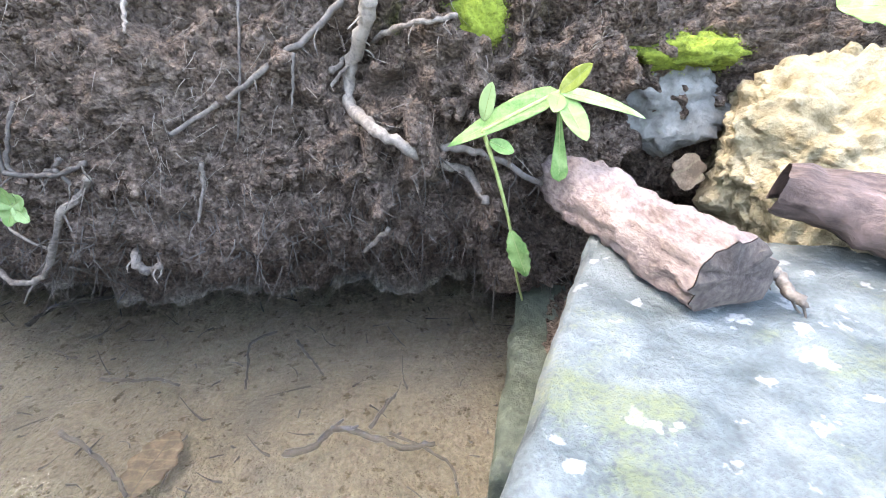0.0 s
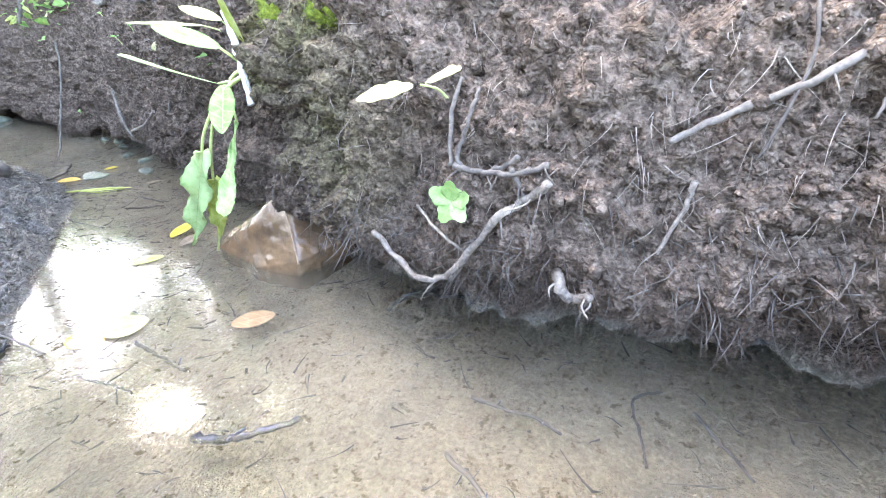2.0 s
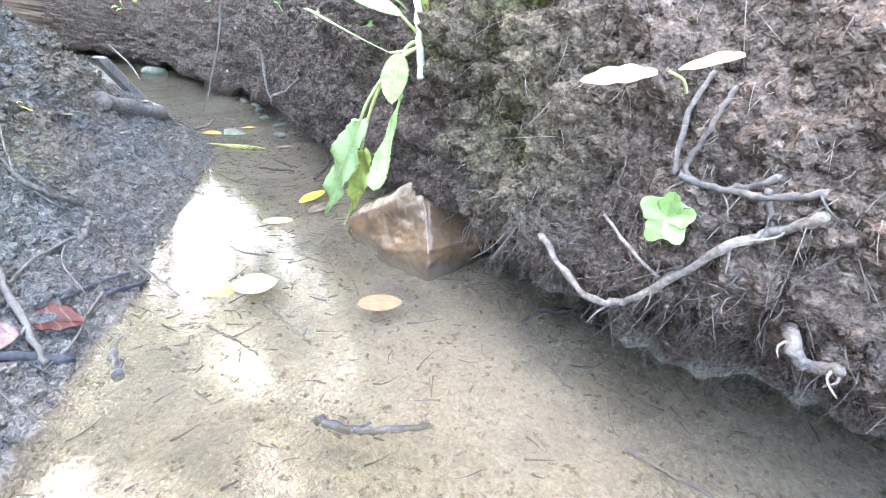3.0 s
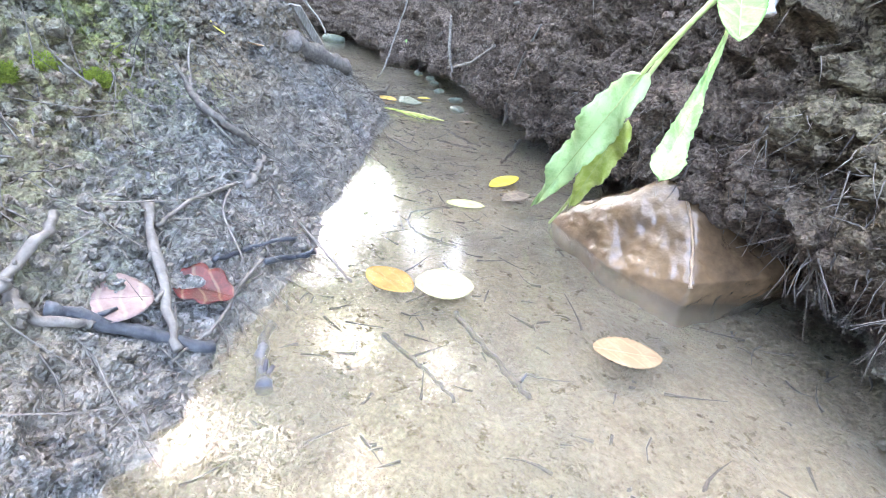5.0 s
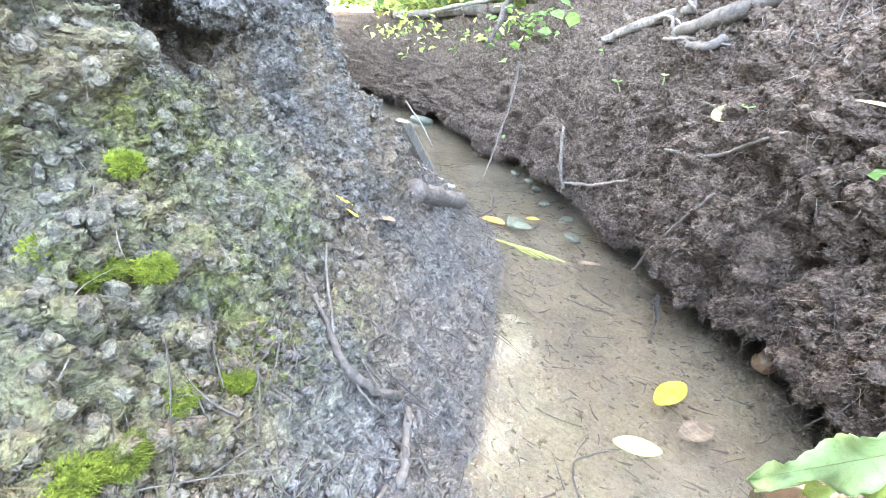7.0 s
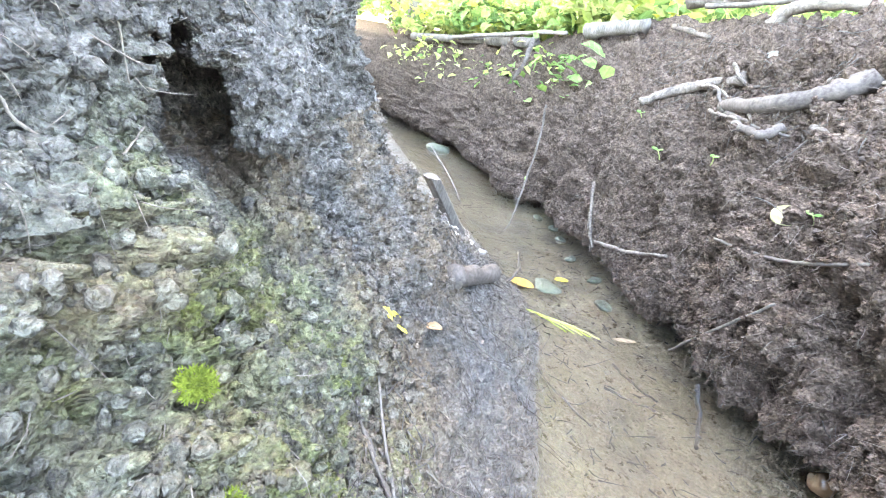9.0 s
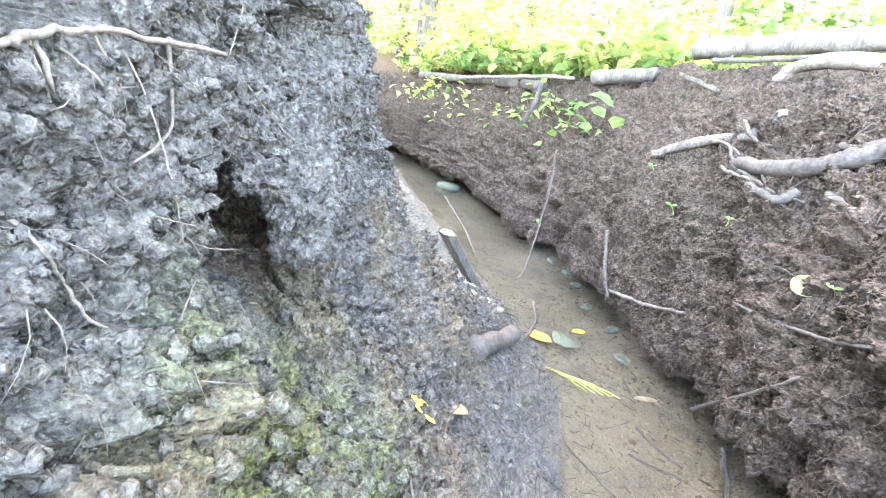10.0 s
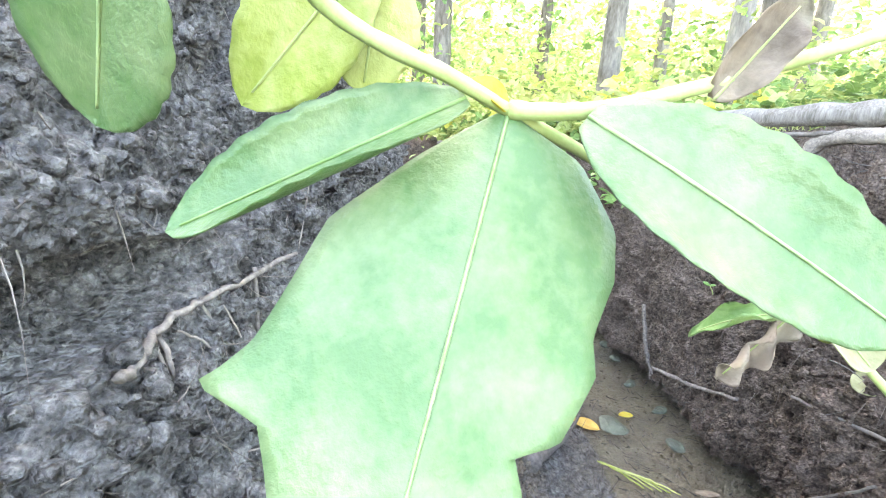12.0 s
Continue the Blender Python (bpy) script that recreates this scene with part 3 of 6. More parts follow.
def fallen_leaf(place, tip, length, width, mat, label, face=(0, 0, 1), group="fallen leaves", stalk=0.0, **shape):
    thing = empty("fallen_leaf", place)
    m = aim((0, 0, 0), tip, face)
    leaf_parts(thing, m, length, width, mat, TWIG if stalk else None, ("blade", "midrib"), **shape)
    if stalk:
        bm = bmesh.new()
        tube(bm, smooth_line([m @ Vector((0, 0.004, 0)), m @ Vector((0.01, -stalk * 0.5, 0.004)), m @ Vector((0.03, -stalk, 0.002))], 4), 0.0035, 0.003, 5, 0.05)
        part("stalk", bm, TWIG, thing)
    return tagged(thing, label, "leaf", group)


def stone(name, place, size, mat, label, seed, turn=0.0, cuts=5, rough=0.10, detail=4, flat=0.0, category="stone"):
    """A broken stone: a ball cut by flat faces, roughened at three scales."""
    rng = random.Random(seed)
    bm = bmesh.new()
    bmesh.ops.create_icosphere(bm, subdivisions=detail, radius=1.0)
    planes = [(Vector((rng.uniform(-1, 1), rng.uniform(-1, 1), rng.uniform(-0.6, 1))).normalized(), rng.uniform(0.55, 0.82)) for _ in range(cuts)]
    if flat:
        planes.append((Vector((0, 0, 1)), flat))
    off = Vector((seed * 3.1, seed * 1.7, 0))
    for v in bm.verts:
        q = v.co.copy()
        for nrm, dist in planes:
            over = q.dot(nrm) - dist
            if over > 0:
                q -= nrm * over * 0.93
        k = rough * (noise.noise(q * 2.2 + off) + 0.55 * noise.noise(q * 5 + off) + 0.35 * noise.noise(q * 12 + off) + 0.2 * noise.noise(q * 26 + off))
        v.co = Vector(((q.x * (1 + k)) * size[0], (q.y * (1 + k)) * size[1], (q.z * (1 + k)) * size[2]))
    ob = part(name, bm, mat)
    ob.matrix_world = pose(*place, 0, 0, turn)
    return tagged(ob, label, category)


# ---- stone slab and the things about it ----
def soil_kind(ob, **layers):
    """Which soil a loose piece is made of."""
    for key, v in layers.items():
        at = ob.data.attributes.new(key, "FLOAT", "POINT")
        at.data.foreach_set("value", np.broadcast_to(np.clip(v, 0, 1), len(ob.data.vertices)).astype(np.float32))
    return ob


def slab_material():
    m, n, l, b = material("lichened_slate")
    co = n.new("ShaderNodeTexCoord").outputs["Object"]
    fine, mid, wide = noise_node(n, l, 90, 6, 0.7, co), noise_node(n, l, 11, 5, 0.6, co), noise_node(n, l, 3.5, 4, 0.6, co)
    c = ramp(n, l, maths(n, l, "ADD", maths(n, l, "MULTIPLY", fine, 0.4), maths(n, l, "MULTIPLY", mid, 0.6)), (0.38, (0.042, 0.055, 0.055)), (0.5, (0.088, 0.105, 0.106)), (0.62, (0.145, 0.165, 0.165)))
    spots = ramp(n, l, maths(n, l, "ADD", maths(n, l, "MULTIPLY", noise_node(n, l, 17, 3, 0.5, co), 0.85), maths(n, l, "MULTIPLY", fine, 0.15)), (0.615, (0, 0, 0)), (0.645, (1, 1, 1)))
    c = mixed(n, l, maths(n, l, "MULTIPLY", spots, 0.75), c, (0.30, 0.31, 0.30))
    green = ramp(n, l, maths(n, l, "ADD", maths(n, l, "MULTIPLY", wide, 0.7), maths(n, l, "MULTIPLY", fine, 0.3)), (0.53, (0, 0, 0)), (0.63, (1, 1, 1)))
    c = mixed(n, l, maths(n, l, "MULTIPLY", green, 0.75), c, (0.13, 0.145, 0.05))
    l.new(c, b.inputs["Base Color"])
    l.new(ramp(n, l, mid, (0.35, (0.35, 0.35, 0.35)), (0.65, (0.75, 0.75, 0.75))), b.inputs["Roughness"])
    bump(n, l, b, maths(n, l, "ADD", fine, maths(n, l, "MULTIPLY", mid, 2.0)), 0.014)
    return m


def rough_block(name, corners, z0, z1, mat, label, category, rough=0.012, cell=0.03, tilt=None):
    """A roughly hewn block over a four-cornered plan, with worn uneven edges."""
    c = [Vector((*q, 0)) for q in corners]
    mid = sum(c, Vector()) / 4
    n1 = max(6, int((c[1] - c[0]).length / cell))
    n2 = max(6, int((c[3] - c[0]).length / cell))
    n3 = max(3, int((z1 - z0) / cell))
    bm = bmesh.new()
    seen = {}

    def vert(i, j, k):
        if (i, j, k) not in seen:
            u, w, h = i / n1, j / n2, k / n3
            q = c[0].lerp(c[1], u).lerp(c[3].lerp(c[2], u), w) - mid
            edge = (i in (0, n1)) + (j in (0, n2)) + (k in (0, n3))
            q.z = z0 + (z1 - z0) * h
            if tilt:
                q.z += tilt[0] * q.x + tilt[1] * q.y
            d = Vector((noise.noise(q * 5), noise.noise(q * 5 + Vector((9, 0, 0))), noise.noise(q * 6 + Vector((0, 9, 0))))) * rough
            d += Vector((noise.noise(q * 22), noise.noise(q * 22 + Vector((9, 0, 0))), noise.noise(q * 22 + Vector((0, 9, 0))))) * rough * 0.5
            if edge > 1:
                inward = Vector((-q.x, -q.y, 0)).normalized() * 0.012
                inward.z = 0.010 if k == 0 else -0.010 if k == n3 else 0
                d += inward * (edge - 1) * (1 + noise.noise(q * 9))
            seen[i, j, k] = bm.verts.new(q + d)
        return seen[i, j, k]

    for i in range(n1):
        for j in range(n2):
            for k in (0, n3):
                bm.faces.new((vert(i, j, k), vert(i + 1, j, k), vert(i + 1, j + 1, k), vert(i, j + 1, k)))
    for i in range(n1):
        for k in range(n3):
            for j in (0, n2):
                bm.faces.new((vert(i, j, k), vert(i + 1, j, k), vert(i + 1, j, k + 1), vert(i, j, k + 1)))
    for j in range(n2):
        for k in range(n3):
            for i in (0, n1):
                bm.faces.new((vert(i, j, k), vert(i, j + 1, k), vert(i, j + 1, k + 1), vert(i, j, k + 1)))
    bmesh.ops.recalc_face_normals(bm, faces=bm.faces)
    ob = part(name, bm, mat)
    ob.location = mid
    return tagged(ob, label, category)


SLAB = slab_material()
rough_block("stone_slab", [(0.03, 0.34), (0.43, 1.30), (1.45, 1.10), (1.30, 0.30)], 0.56, 0.68, SLAB, "grey blue stone slab with white lichen over the stream", "stone slab", 0.010, 0.025)
rough_block("edge_stone", [(0.10, 0.82), (0.33, 1.84), (0.62, 1.76), (0.42, 0.76)], -0.12, 0.22, DARK_ROCK, "dark wet algae covered stone standing in the water", "stone", 0.02, 0.03)
rough_block("support_stone", [(0.26, 0.62), (0.52, 1.40), (1.30, 1.30), (1.20, 0.50)], -0.12, 0.565, DARK_ROCK, "dark stone block carrying the slab", "stone", 0.02, 0.05)


soil_kind(stone("soil_mound", (0.47, 1.30, 0.17), (0.15, 0.46, 0.13), SOIL, "heap of dark crumbly soil between the stones", 31, -14, 2, 0.35, 6, category="soil"))


def split_log():
    """A weathered split log end with a flat underside, lying across the slab."""
    rng = random.Random(5)
    a, b = Vector((0.39, 1.66, 0.72)), Vector((0.605, 0.87, 0.755))
    way = (b - a).normalized()
    side = way.cross(Vector((0, 0, 1))).normalized()
    up = side.cross(way)
    shape = [(-0.085, -0.05), (0.085, -0.055), (0.105, 0.0), (0.085, 0.06), (0.02, 0.095), (-0.05, 0.085), (-0.105, 0.03)]
    dense = []
    for k in range(len(shape)):
        p, q = Vector(shape[k]), Vector(shape[(k + 1) % len(shape)])
        dense += [p.lerp(q, s / 4) for s in range(4)]
    n = 44
    bm = bmesh.new()
    rings = []
    for i in range(n + 1):
        t = i / n
        c = a.lerp(b, t) - a
        k = 0.78 + 0.22 * min(1, t * 3) + 0.05 * math.sin(t * 9)
        ring = []
        for s in dense:
            d = 1 + 0.20 * noise.noise(Vector((s.x * 26, s.y * 26, t * 4))) + 0.22 * noise.noise(Vector((s.x * 60, s.y * 60, t * 18)))
            end = 0.02 * noise.noise(Vector((s.x * 30, s.y * 30, 5))) * (i in (0, n))
            ring.append(bm.verts.new(c + (side * s.x + up * s.y) * k * d + way * end))
        rings.append(ring)
    m = len(dense)
    for p, q in zip(rings, rings[1:]):
        for k in range(m):
            bm.faces.new((p[k], p[(k + 1) % m], q[(k + 1) % m], q[k]))
    bm.faces.new(rings[0][::-1])
    last = [v.co.copy() for v in rings[-1]]
    log = part("split_log", bm, SPLIT_WOOD)
    log.location = a
    bm = bmesh.new()
    mid = sum(last, Vector()) / m
    hub = bm.verts.new(mid + way * 0.012)
    inner = [bm.verts.new(v.lerp(mid, 0.5) + way * (0.010 + 0.006 * rng.uniform(-1, 1))) for v in last]
    outer = [bm.verts.new(v + way * 0.003) for v in last]
    for k in range(m):
        bm.faces.new((outer[k], outer[(k + 1) % m], inner[(k + 1) % m], inner[k]))
        bm.faces.new((inner[k], inner[(k + 1) % m], hub))
    part("end_grain", bm, END_WOOD, log, "dark damp end grain")
    tagged(log, "short weathered reddish split log lying on the slab", "log")


split_log()
stone("yellow_rock", (1.20, 1.50, 0.84), (0.44, 0.46, 0.42), YELLOW_ROCK, "large rough yellow and cream rock beside the slab", 12, 20, 9, 0.30, 6)
stone("mossy_stone", (0.79, 1.76, 0.95), (0.22, 0.14, 0.17), GREY_ROCK, "grey stone capped with moss set in the bank", 4, -12, 9, 0.26, 5)


def dead_bark():
    """A curled sheet of dead bark, rolled in on itself."""
    bm = bmesh.new()
    n, m = 26, 20
    rows = []
    for i in range(n + 1):
        t = i / n
        row = []
        for j in range(m + 1):
            s = j / m
            ang = -0.6 + s * 5.0
            r = (0.105 - 0.045 * s) * (0.55 + 0.6 * math.sin(math.pi * (0.12 + 0.76 * t))) * (1 + 0.14 * noise.noise(Vector((t * 5, s * 4, 2))))
            row.append(Vector((t * 0.52 - 0.26, math.cos(ang) * r + 0.03 * math.sin(t * 5), math.sin(ang) * r + 0.02 * noise.noise(Vector((t * 9, s * 9, 0))))))
        rows.append(row)
    top = [[bm.verts.new(q) for q in r] for r in rows]
    low = [[bm.verts.new(q * 0.985 + Vector((0, 0, -0.004))) for q in r] for r in rows]
    for i in range(n):
        for j in range(m):
            bm.faces.new((top[i][j], top[i][j + 1], top[i + 1][j + 1], top[i + 1][j]))
            bm.faces.new((low[i][j], low[i + 1][j], low[i + 1][j + 1], low[i][j + 1]))
    for i in range(n):
        for j in (0, m):
            bm.faces.new((top[i][j], top[i + 1][j], low[i + 1][j], low[i][j]))
    bmesh.ops.recalc_face_normals(bm, faces=bm.faces)
    ob = part("dead_bark", bm, BARK_CURL)
    ob.matrix_world = pose(1.06, 1.02, 0.80, 0, 12, -28)
    tagged(ob, "curled sheet of dark brown dead bark beside the slab", "bark")


dead_bark()
strand("root", [(0.70, 0.97, 0.76), (0.74, 0.93, 0.74), (0.745, 0.88, 0.72), (0.76, 0.84, 0.71)], 0.016, 0.010, ROOT_PALE, "short pale root end lying on the slab")
fallen_leaf((0.85, 1.62, 0.80), (-0.02, -0.05, -0.11), 0.13, 0.11, DRY, "withered brown leaf hanging beside the rock", (-0.4, -0.8, 0.3), lobes=3)
fallen_leaf((1.18, 1.62, 1.25), (0.12, -0.02, 0.0), 0.22, 0.20, PALE_GREEN, "pale green lobed leaf above the yellow rock", (-0.1, -0.6, 0.8), lobes=4, teeth=9)


def moss_cushion(place, size, label, seed):
    """A lumpy cushion of moss, bristling with short shoots."""
    rng = random.Random(seed)
    bm = bmesh.new()
    bmesh.ops.create_icosphere(bm, subdivisions=4, radius=1.0)
    for v in bm.verts:
        k = 1 + 0.30 * noise.noise(v.co * 2.5 + Vector((seed, 0, 0))) + 0.22 * noise.noise(v.co * 7 + Vector((seed, 0, 0)))
        v.co = Vector((v.co.x * size[0] * k, v.co.y * size[1] * k, v.co.z * size[2] * k))
    spots = [v.co.copy() for v in bm.verts]
    ob = part("moss", bm, MOSS_MAT)
    ob.location = place
    bm = bmesh.new()
    for q in spots:
        for _ in range(4):
            o = q + Vector((rng.uniform(-1, 1), rng.uniform(-1, 1), rng.uniform(-1, 1))) * 0.012
            d = (Vector((q.x / size[0], q.y / size[1], q.z / size[2])).normalized() + Vector((rng.uniform(-1, 1), rng.uniform(-1, 1), rng.uniform(-0.3, 1))) * 0.6).normalized() * rng.uniform(0.004, 0.010)
            s = d.orthogonal().normalized() * 0.0016
            s2 = d.cross(s).normalized() * 0.0016
            a = [bm.verts.new(o + w) for w in (s, s2 - s * 0.5, -s2 - s * 0.5)]
            t = bm.verts.new(o + d)
            for k in range(3):
                bm.faces.new((a[k], a[(k + 1) % 3], t))
    part("fuzz", bm, MOSS_MAT, ob, smooth=False)
    return tagged(ob, label, "moss", "moss cushions")


moss_cushion((0.80, 1.77, 1.11), (0.20, 0.11, 0.06), "bright yellow green moss on a grey stone", 1)
moss_cushion((0.09, 1.64, 1.22), (0.10, 0.07, 0.09), "bright green moss patch on the bank", 2)
moss_cushion((1.05, 1.95, 1.25), (0.10, 0.08, 0.05), "small green moss patch on the bank", 3)
moss_cushion((-2.38, 1.90, 1.24), (0.10, 0.05, 0.09), "green moss patch on the upper bank", 4)
moss_cushion((-2.04, 1.80, 1.25), (0.11, 0.05, 0.07), "dull green moss patch on the upper bank", 5)
for k, (x, y, z, s) in enumerate([(-3.684, 0.165, 0.765, 0.05), (-3.66, 0.115, 0.82, 0.03), (-3.71, 0.26, 0.745, 0.03), (-3.85, 0.225, 0.915, 0.025), (-3.546, 0.28, 0.55, 0.028), (-3.39, 0.135, 0.565, 0.035), (-3.63, 0.39, 0.50, 0.028), (-3.428, 0.2, 0.55, 0.03)]):
    moss_cushion((x, y, z), (s, s * 0.9, s * 0.55), "small tuft of bright green moss on grey soil", 10 + k)


def plant(name, base, leaves, stems, label, mat, stem_mat=STEM_GREEN, stem_r=0.006, category="plant"):
    """A rooted plant: stems as lines, leaves as (base, tip, width, face, shape)."""
    thing = empty(name, base)
    o = Vector(base)
    for pts in stems:
        bm = bmesh.new()
        tube(bm, smooth_line([Vector(p) - o for p in pts], 6), stem_r, stem_r * 0.6, 7, 0.06)
        part("stem", bm, stem_mat, thing)
    for a, b, width, face, shape in leaves:
        length = (Vector(b) - Vector(a)).length
        own = shape.pop("mat", mat)
        leaf_parts(thing, aim(Vector(a) - o, Vector(b) - o, face), length, width, own, PALE_GREEN if own is SHOOT else stem_mat, **shape)
    return tagged(thing, label, category)


# seedling on the bank beside the slab
N0 = (0.335, 1.53, 1.045)
plant("seedling", (0.30, 1.66, 0.98), [
    (N0, (-0.005, 1.44, 0.93), 0.085, (0.1, -0.6, 0.8), dict(shape="long", droop=0.1)), (N0, (0.345, 1.47, 0.79), 0.055, (0, -1, 0.2), dict(shape="spoon")),
    (N0, (0.40, 1.42, 0.93), 0.075, (0.2, -0.8, 0.5), dict(shape="oval")), (N0, (0.61, 1.50, 1.00), 0.060, (0.1, -0.5, 0.9), dict(shape="long", droop=0.15, mat=PALE_GREEN)),
    (N0, (0.40, 1.46, 1.13), 0.05, (0, -0.8, 0.5), dict(shape="oval", mat=LIME)), (N0, (0.31, 1.47, 1.00), 0.06, (0, -0.9, 0.4), dict(shape="oval")),
    ((0.11, 1.47, 0.98), (0.13, 1.44, 1.09), 0.05, (-0.5, -0.8, 0.2), dict(shape="oval", mat=PALE_GREEN)), ((0.13, 1.47, 0.92), (0.20, 1.45, 0.89), 0.045, (0, -0.8, 0.6), dict(shape="oval")),
    ((0.215, 1.52, 0.60), (0.27, 1.47, 0.44), 0.07, (-0.2, -0.9, 0.2), dict(shape="oval", teeth=6, ruffle=0.06, droop=0.1))],
    [[(0.30, 1.66, 0.98), (0.31, 1.60, 1.03), N0], [N0, (0.2, 1.49, 0.99), (0.11, 1.47, 0.95)], [(0.11, 1.47, 0.95), (0.16, 1.49, 0.80), (0.21, 1.52, 0.62), (0.25, 1.56, 0.40), (0.33, 1.74, 0.10)]],
    "young plant with pale green leaves rooted in the bank", GREEN, stem_r=0.007).location.y -= 0.08

# leaves on the face of the overhanging bank
plant("clover", (-1.44, 1.56, 0.62), [((-1.44, 1.475, 0.70), (-1.505, 1.455, 0.74), 0.065, (0, -1, 0.25), dict(shape="oval", lobes=2)), ((-1.44, 1.475, 0.70), (-1.375, 1.455, 0.735), 0.065, (0, -1, 0.25), dict(shape="oval", lobes=2)),
    ((-1.44, 1.475, 0.70), (-1.47, 1.455, 0.635), 0.06, (0, -1, 0.25), dict(shape="oval", lobes=2)), ((-1.44, 1.475, 0.70), (-1.39, 1.455, 0.65), 0.06, (0, -1, 0.25), dict(shape="oval", lobes=2)), ((-1.44, 1.475, 0.70), (-1.435, 1.455, 0.775), 0.06, (0, -1, 0.25), dict(shape="oval", lobes=2))],
    [[(-1.44, 1.56, 0.62), (-1.44, 1.50, 0.64), (-1.44, 1.475, 0.70)]], "small bright green lobed leaf on the bank", PALE_GREEN, stem_r=0.004)
plant("bank_weed", (-1.50, 1.60, 0.98), [((-1.545, 1.47, 1.035), (-1.71, 1.42, 1.00), 0.09, (0.0, -0.45, 1), dict(shape="oval", lobes=3, mat=CREAM)), ((-1.50, 1.47, 1.05), (-1.37, 1.41, 1.09), 0.075, (0, -0.5, 1), dict(shape="oval", lobes=2, mat=CREAM))],
    [[(-1.50, 1.60, 0.98), (-1.50, 1.53, 1.02), (-1.52, 1.47, 1.04)]], "two pale shiny leaves standing out from the bank", PALE_GREEN, stem_r=0.005)

# big leaved weed hanging from the bank to the rock in the water
B1 = (-2.774, 1.851, 0.95)
plant("dock_weed", (-2.62, 2.02, 1.02), [
    ((-2.80, 1.70, 0.68), (-3.165, 1.74, 0.09), 0.135, (0.45, -0.8, 0.35), dict(shape="long", teeth=15, ruffle=0.10, droop=0.05, cup=0.25, nu=44, mat=PALE_GREEN)),
    ((-2.86, 1.77, 0.52), (-3.06, 1.86, 0.13), 0.11, (0.6, -0.6, 0.4), dict(shape="long", teeth=13, ruffle=0.10, cup=0.3, nu=36, mat=LIME)),
    ((-2.655, 1.80, 0.80), (-2.56, 1.535, 0.455), 0.085, (0.5, -0.7, 0.5), dict(shape="spoon", teeth=15, ruffle=0.07, cup=0.2, nu=36, mat=PALE_GREEN)),
    (B1, (-2.944, 1.532, 1.093), 0.085, (-0.1, -0.4, 0.9), dict(shape="spoon", droop=-0.04, mat=PALE_GREEN)),
    ((-2.66, 1.78, 0.96), (-2.52, 1.60, 0.80), 0.11, (0.4, -0.7, 0.5), dict(shape="oval", teeth=10, cup=0.2)),
    ((-2.72, 1.86, 1.10), (-3.05, 1.80, 1.20), 0.09, (0, -0.5, 0.8), dict(shape="oval", teeth=8)),
    ((-2.62, 1.90, 1.12), (-2.55, 1.74, 1.36), 0.07, (0, -0.9, 0.3), dict(shape="long", mat=LIME))],
    [[(-2.62, 2.02, 1.02), (-2.64, 1.78, 0.95), (-2.72, 1.69, 0.80), (-2.81, 1.70, 0.67), (-2.92, 1.73, 0.48)], [(-2.62, 2.02, 1.02), (-2.68, 1.80, 0.93), (-2.80, 1.76, 0.72), (-2.95, 1.81, 0.40), (-3.08, 1.87, 0.14), (-3.167, 1.892, 0.0)], [(-2.62, 2.02, 1.02), (-2.67, 1.84, 0.98), (-2.655, 1.80, 0.79)],
     [(-2.62, 2.02, 1.02), (-2.69, 1.92, 0.97), B1], [(-2.66, 1.95, 1.00), (-2.72, 1.86, 1.10)], [(-2.62, 2.02, 1.02), (-2.62, 1.90, 1.12)]], "large green weed with wavy toothed leaves hanging over water", GREEN, stem_r=0.009)
plant("bank_weed", (-2.95, 2.28, 1.02), [((-3.05, 2.08, 1.18), (-3.385, 1.905, 1.21), 0.08, (0.0, -0.2, 1), dict(shape="oval", lobes=2, mat=CREAM)), ((-3.06, 2.30, 1.06), (-3.42, 2.25, 1.00), 0.16, (0.2, -0.7, 0.7), dict(shape="oval", teeth=9, ruffle=0.05)),
    ((-3.0, 2.15, 1.20), (-3.22, 2.10, 1.27), 0.07, (0.1, -0.5, 0.8), dict(shape="oval", mat=LIME))],
    [[(-2.95, 2.28, 1.02), (-3.0, 2.16, 1.14), (-3.05, 2.08, 1.18)], [(-2.95, 2.28, 1.02), (-3.0, 2.26, 1.06), (-3.06, 2.30, 1.06)], [(-2.95, 2.28, 1.02), (-3.0, 2.15, 1.20)]], "small weed with toothed green leaves on the bank", GREEN, stem_r=0.005)
strand("straw", [(-2.66, 1.88, 1.24), (-2.62, 1.86, 1.05), (-2.585, 1.84, 0.87)], 0.016, 0.014, PAPER, "dry hollow pale straw hanging on the bank", fork=False)


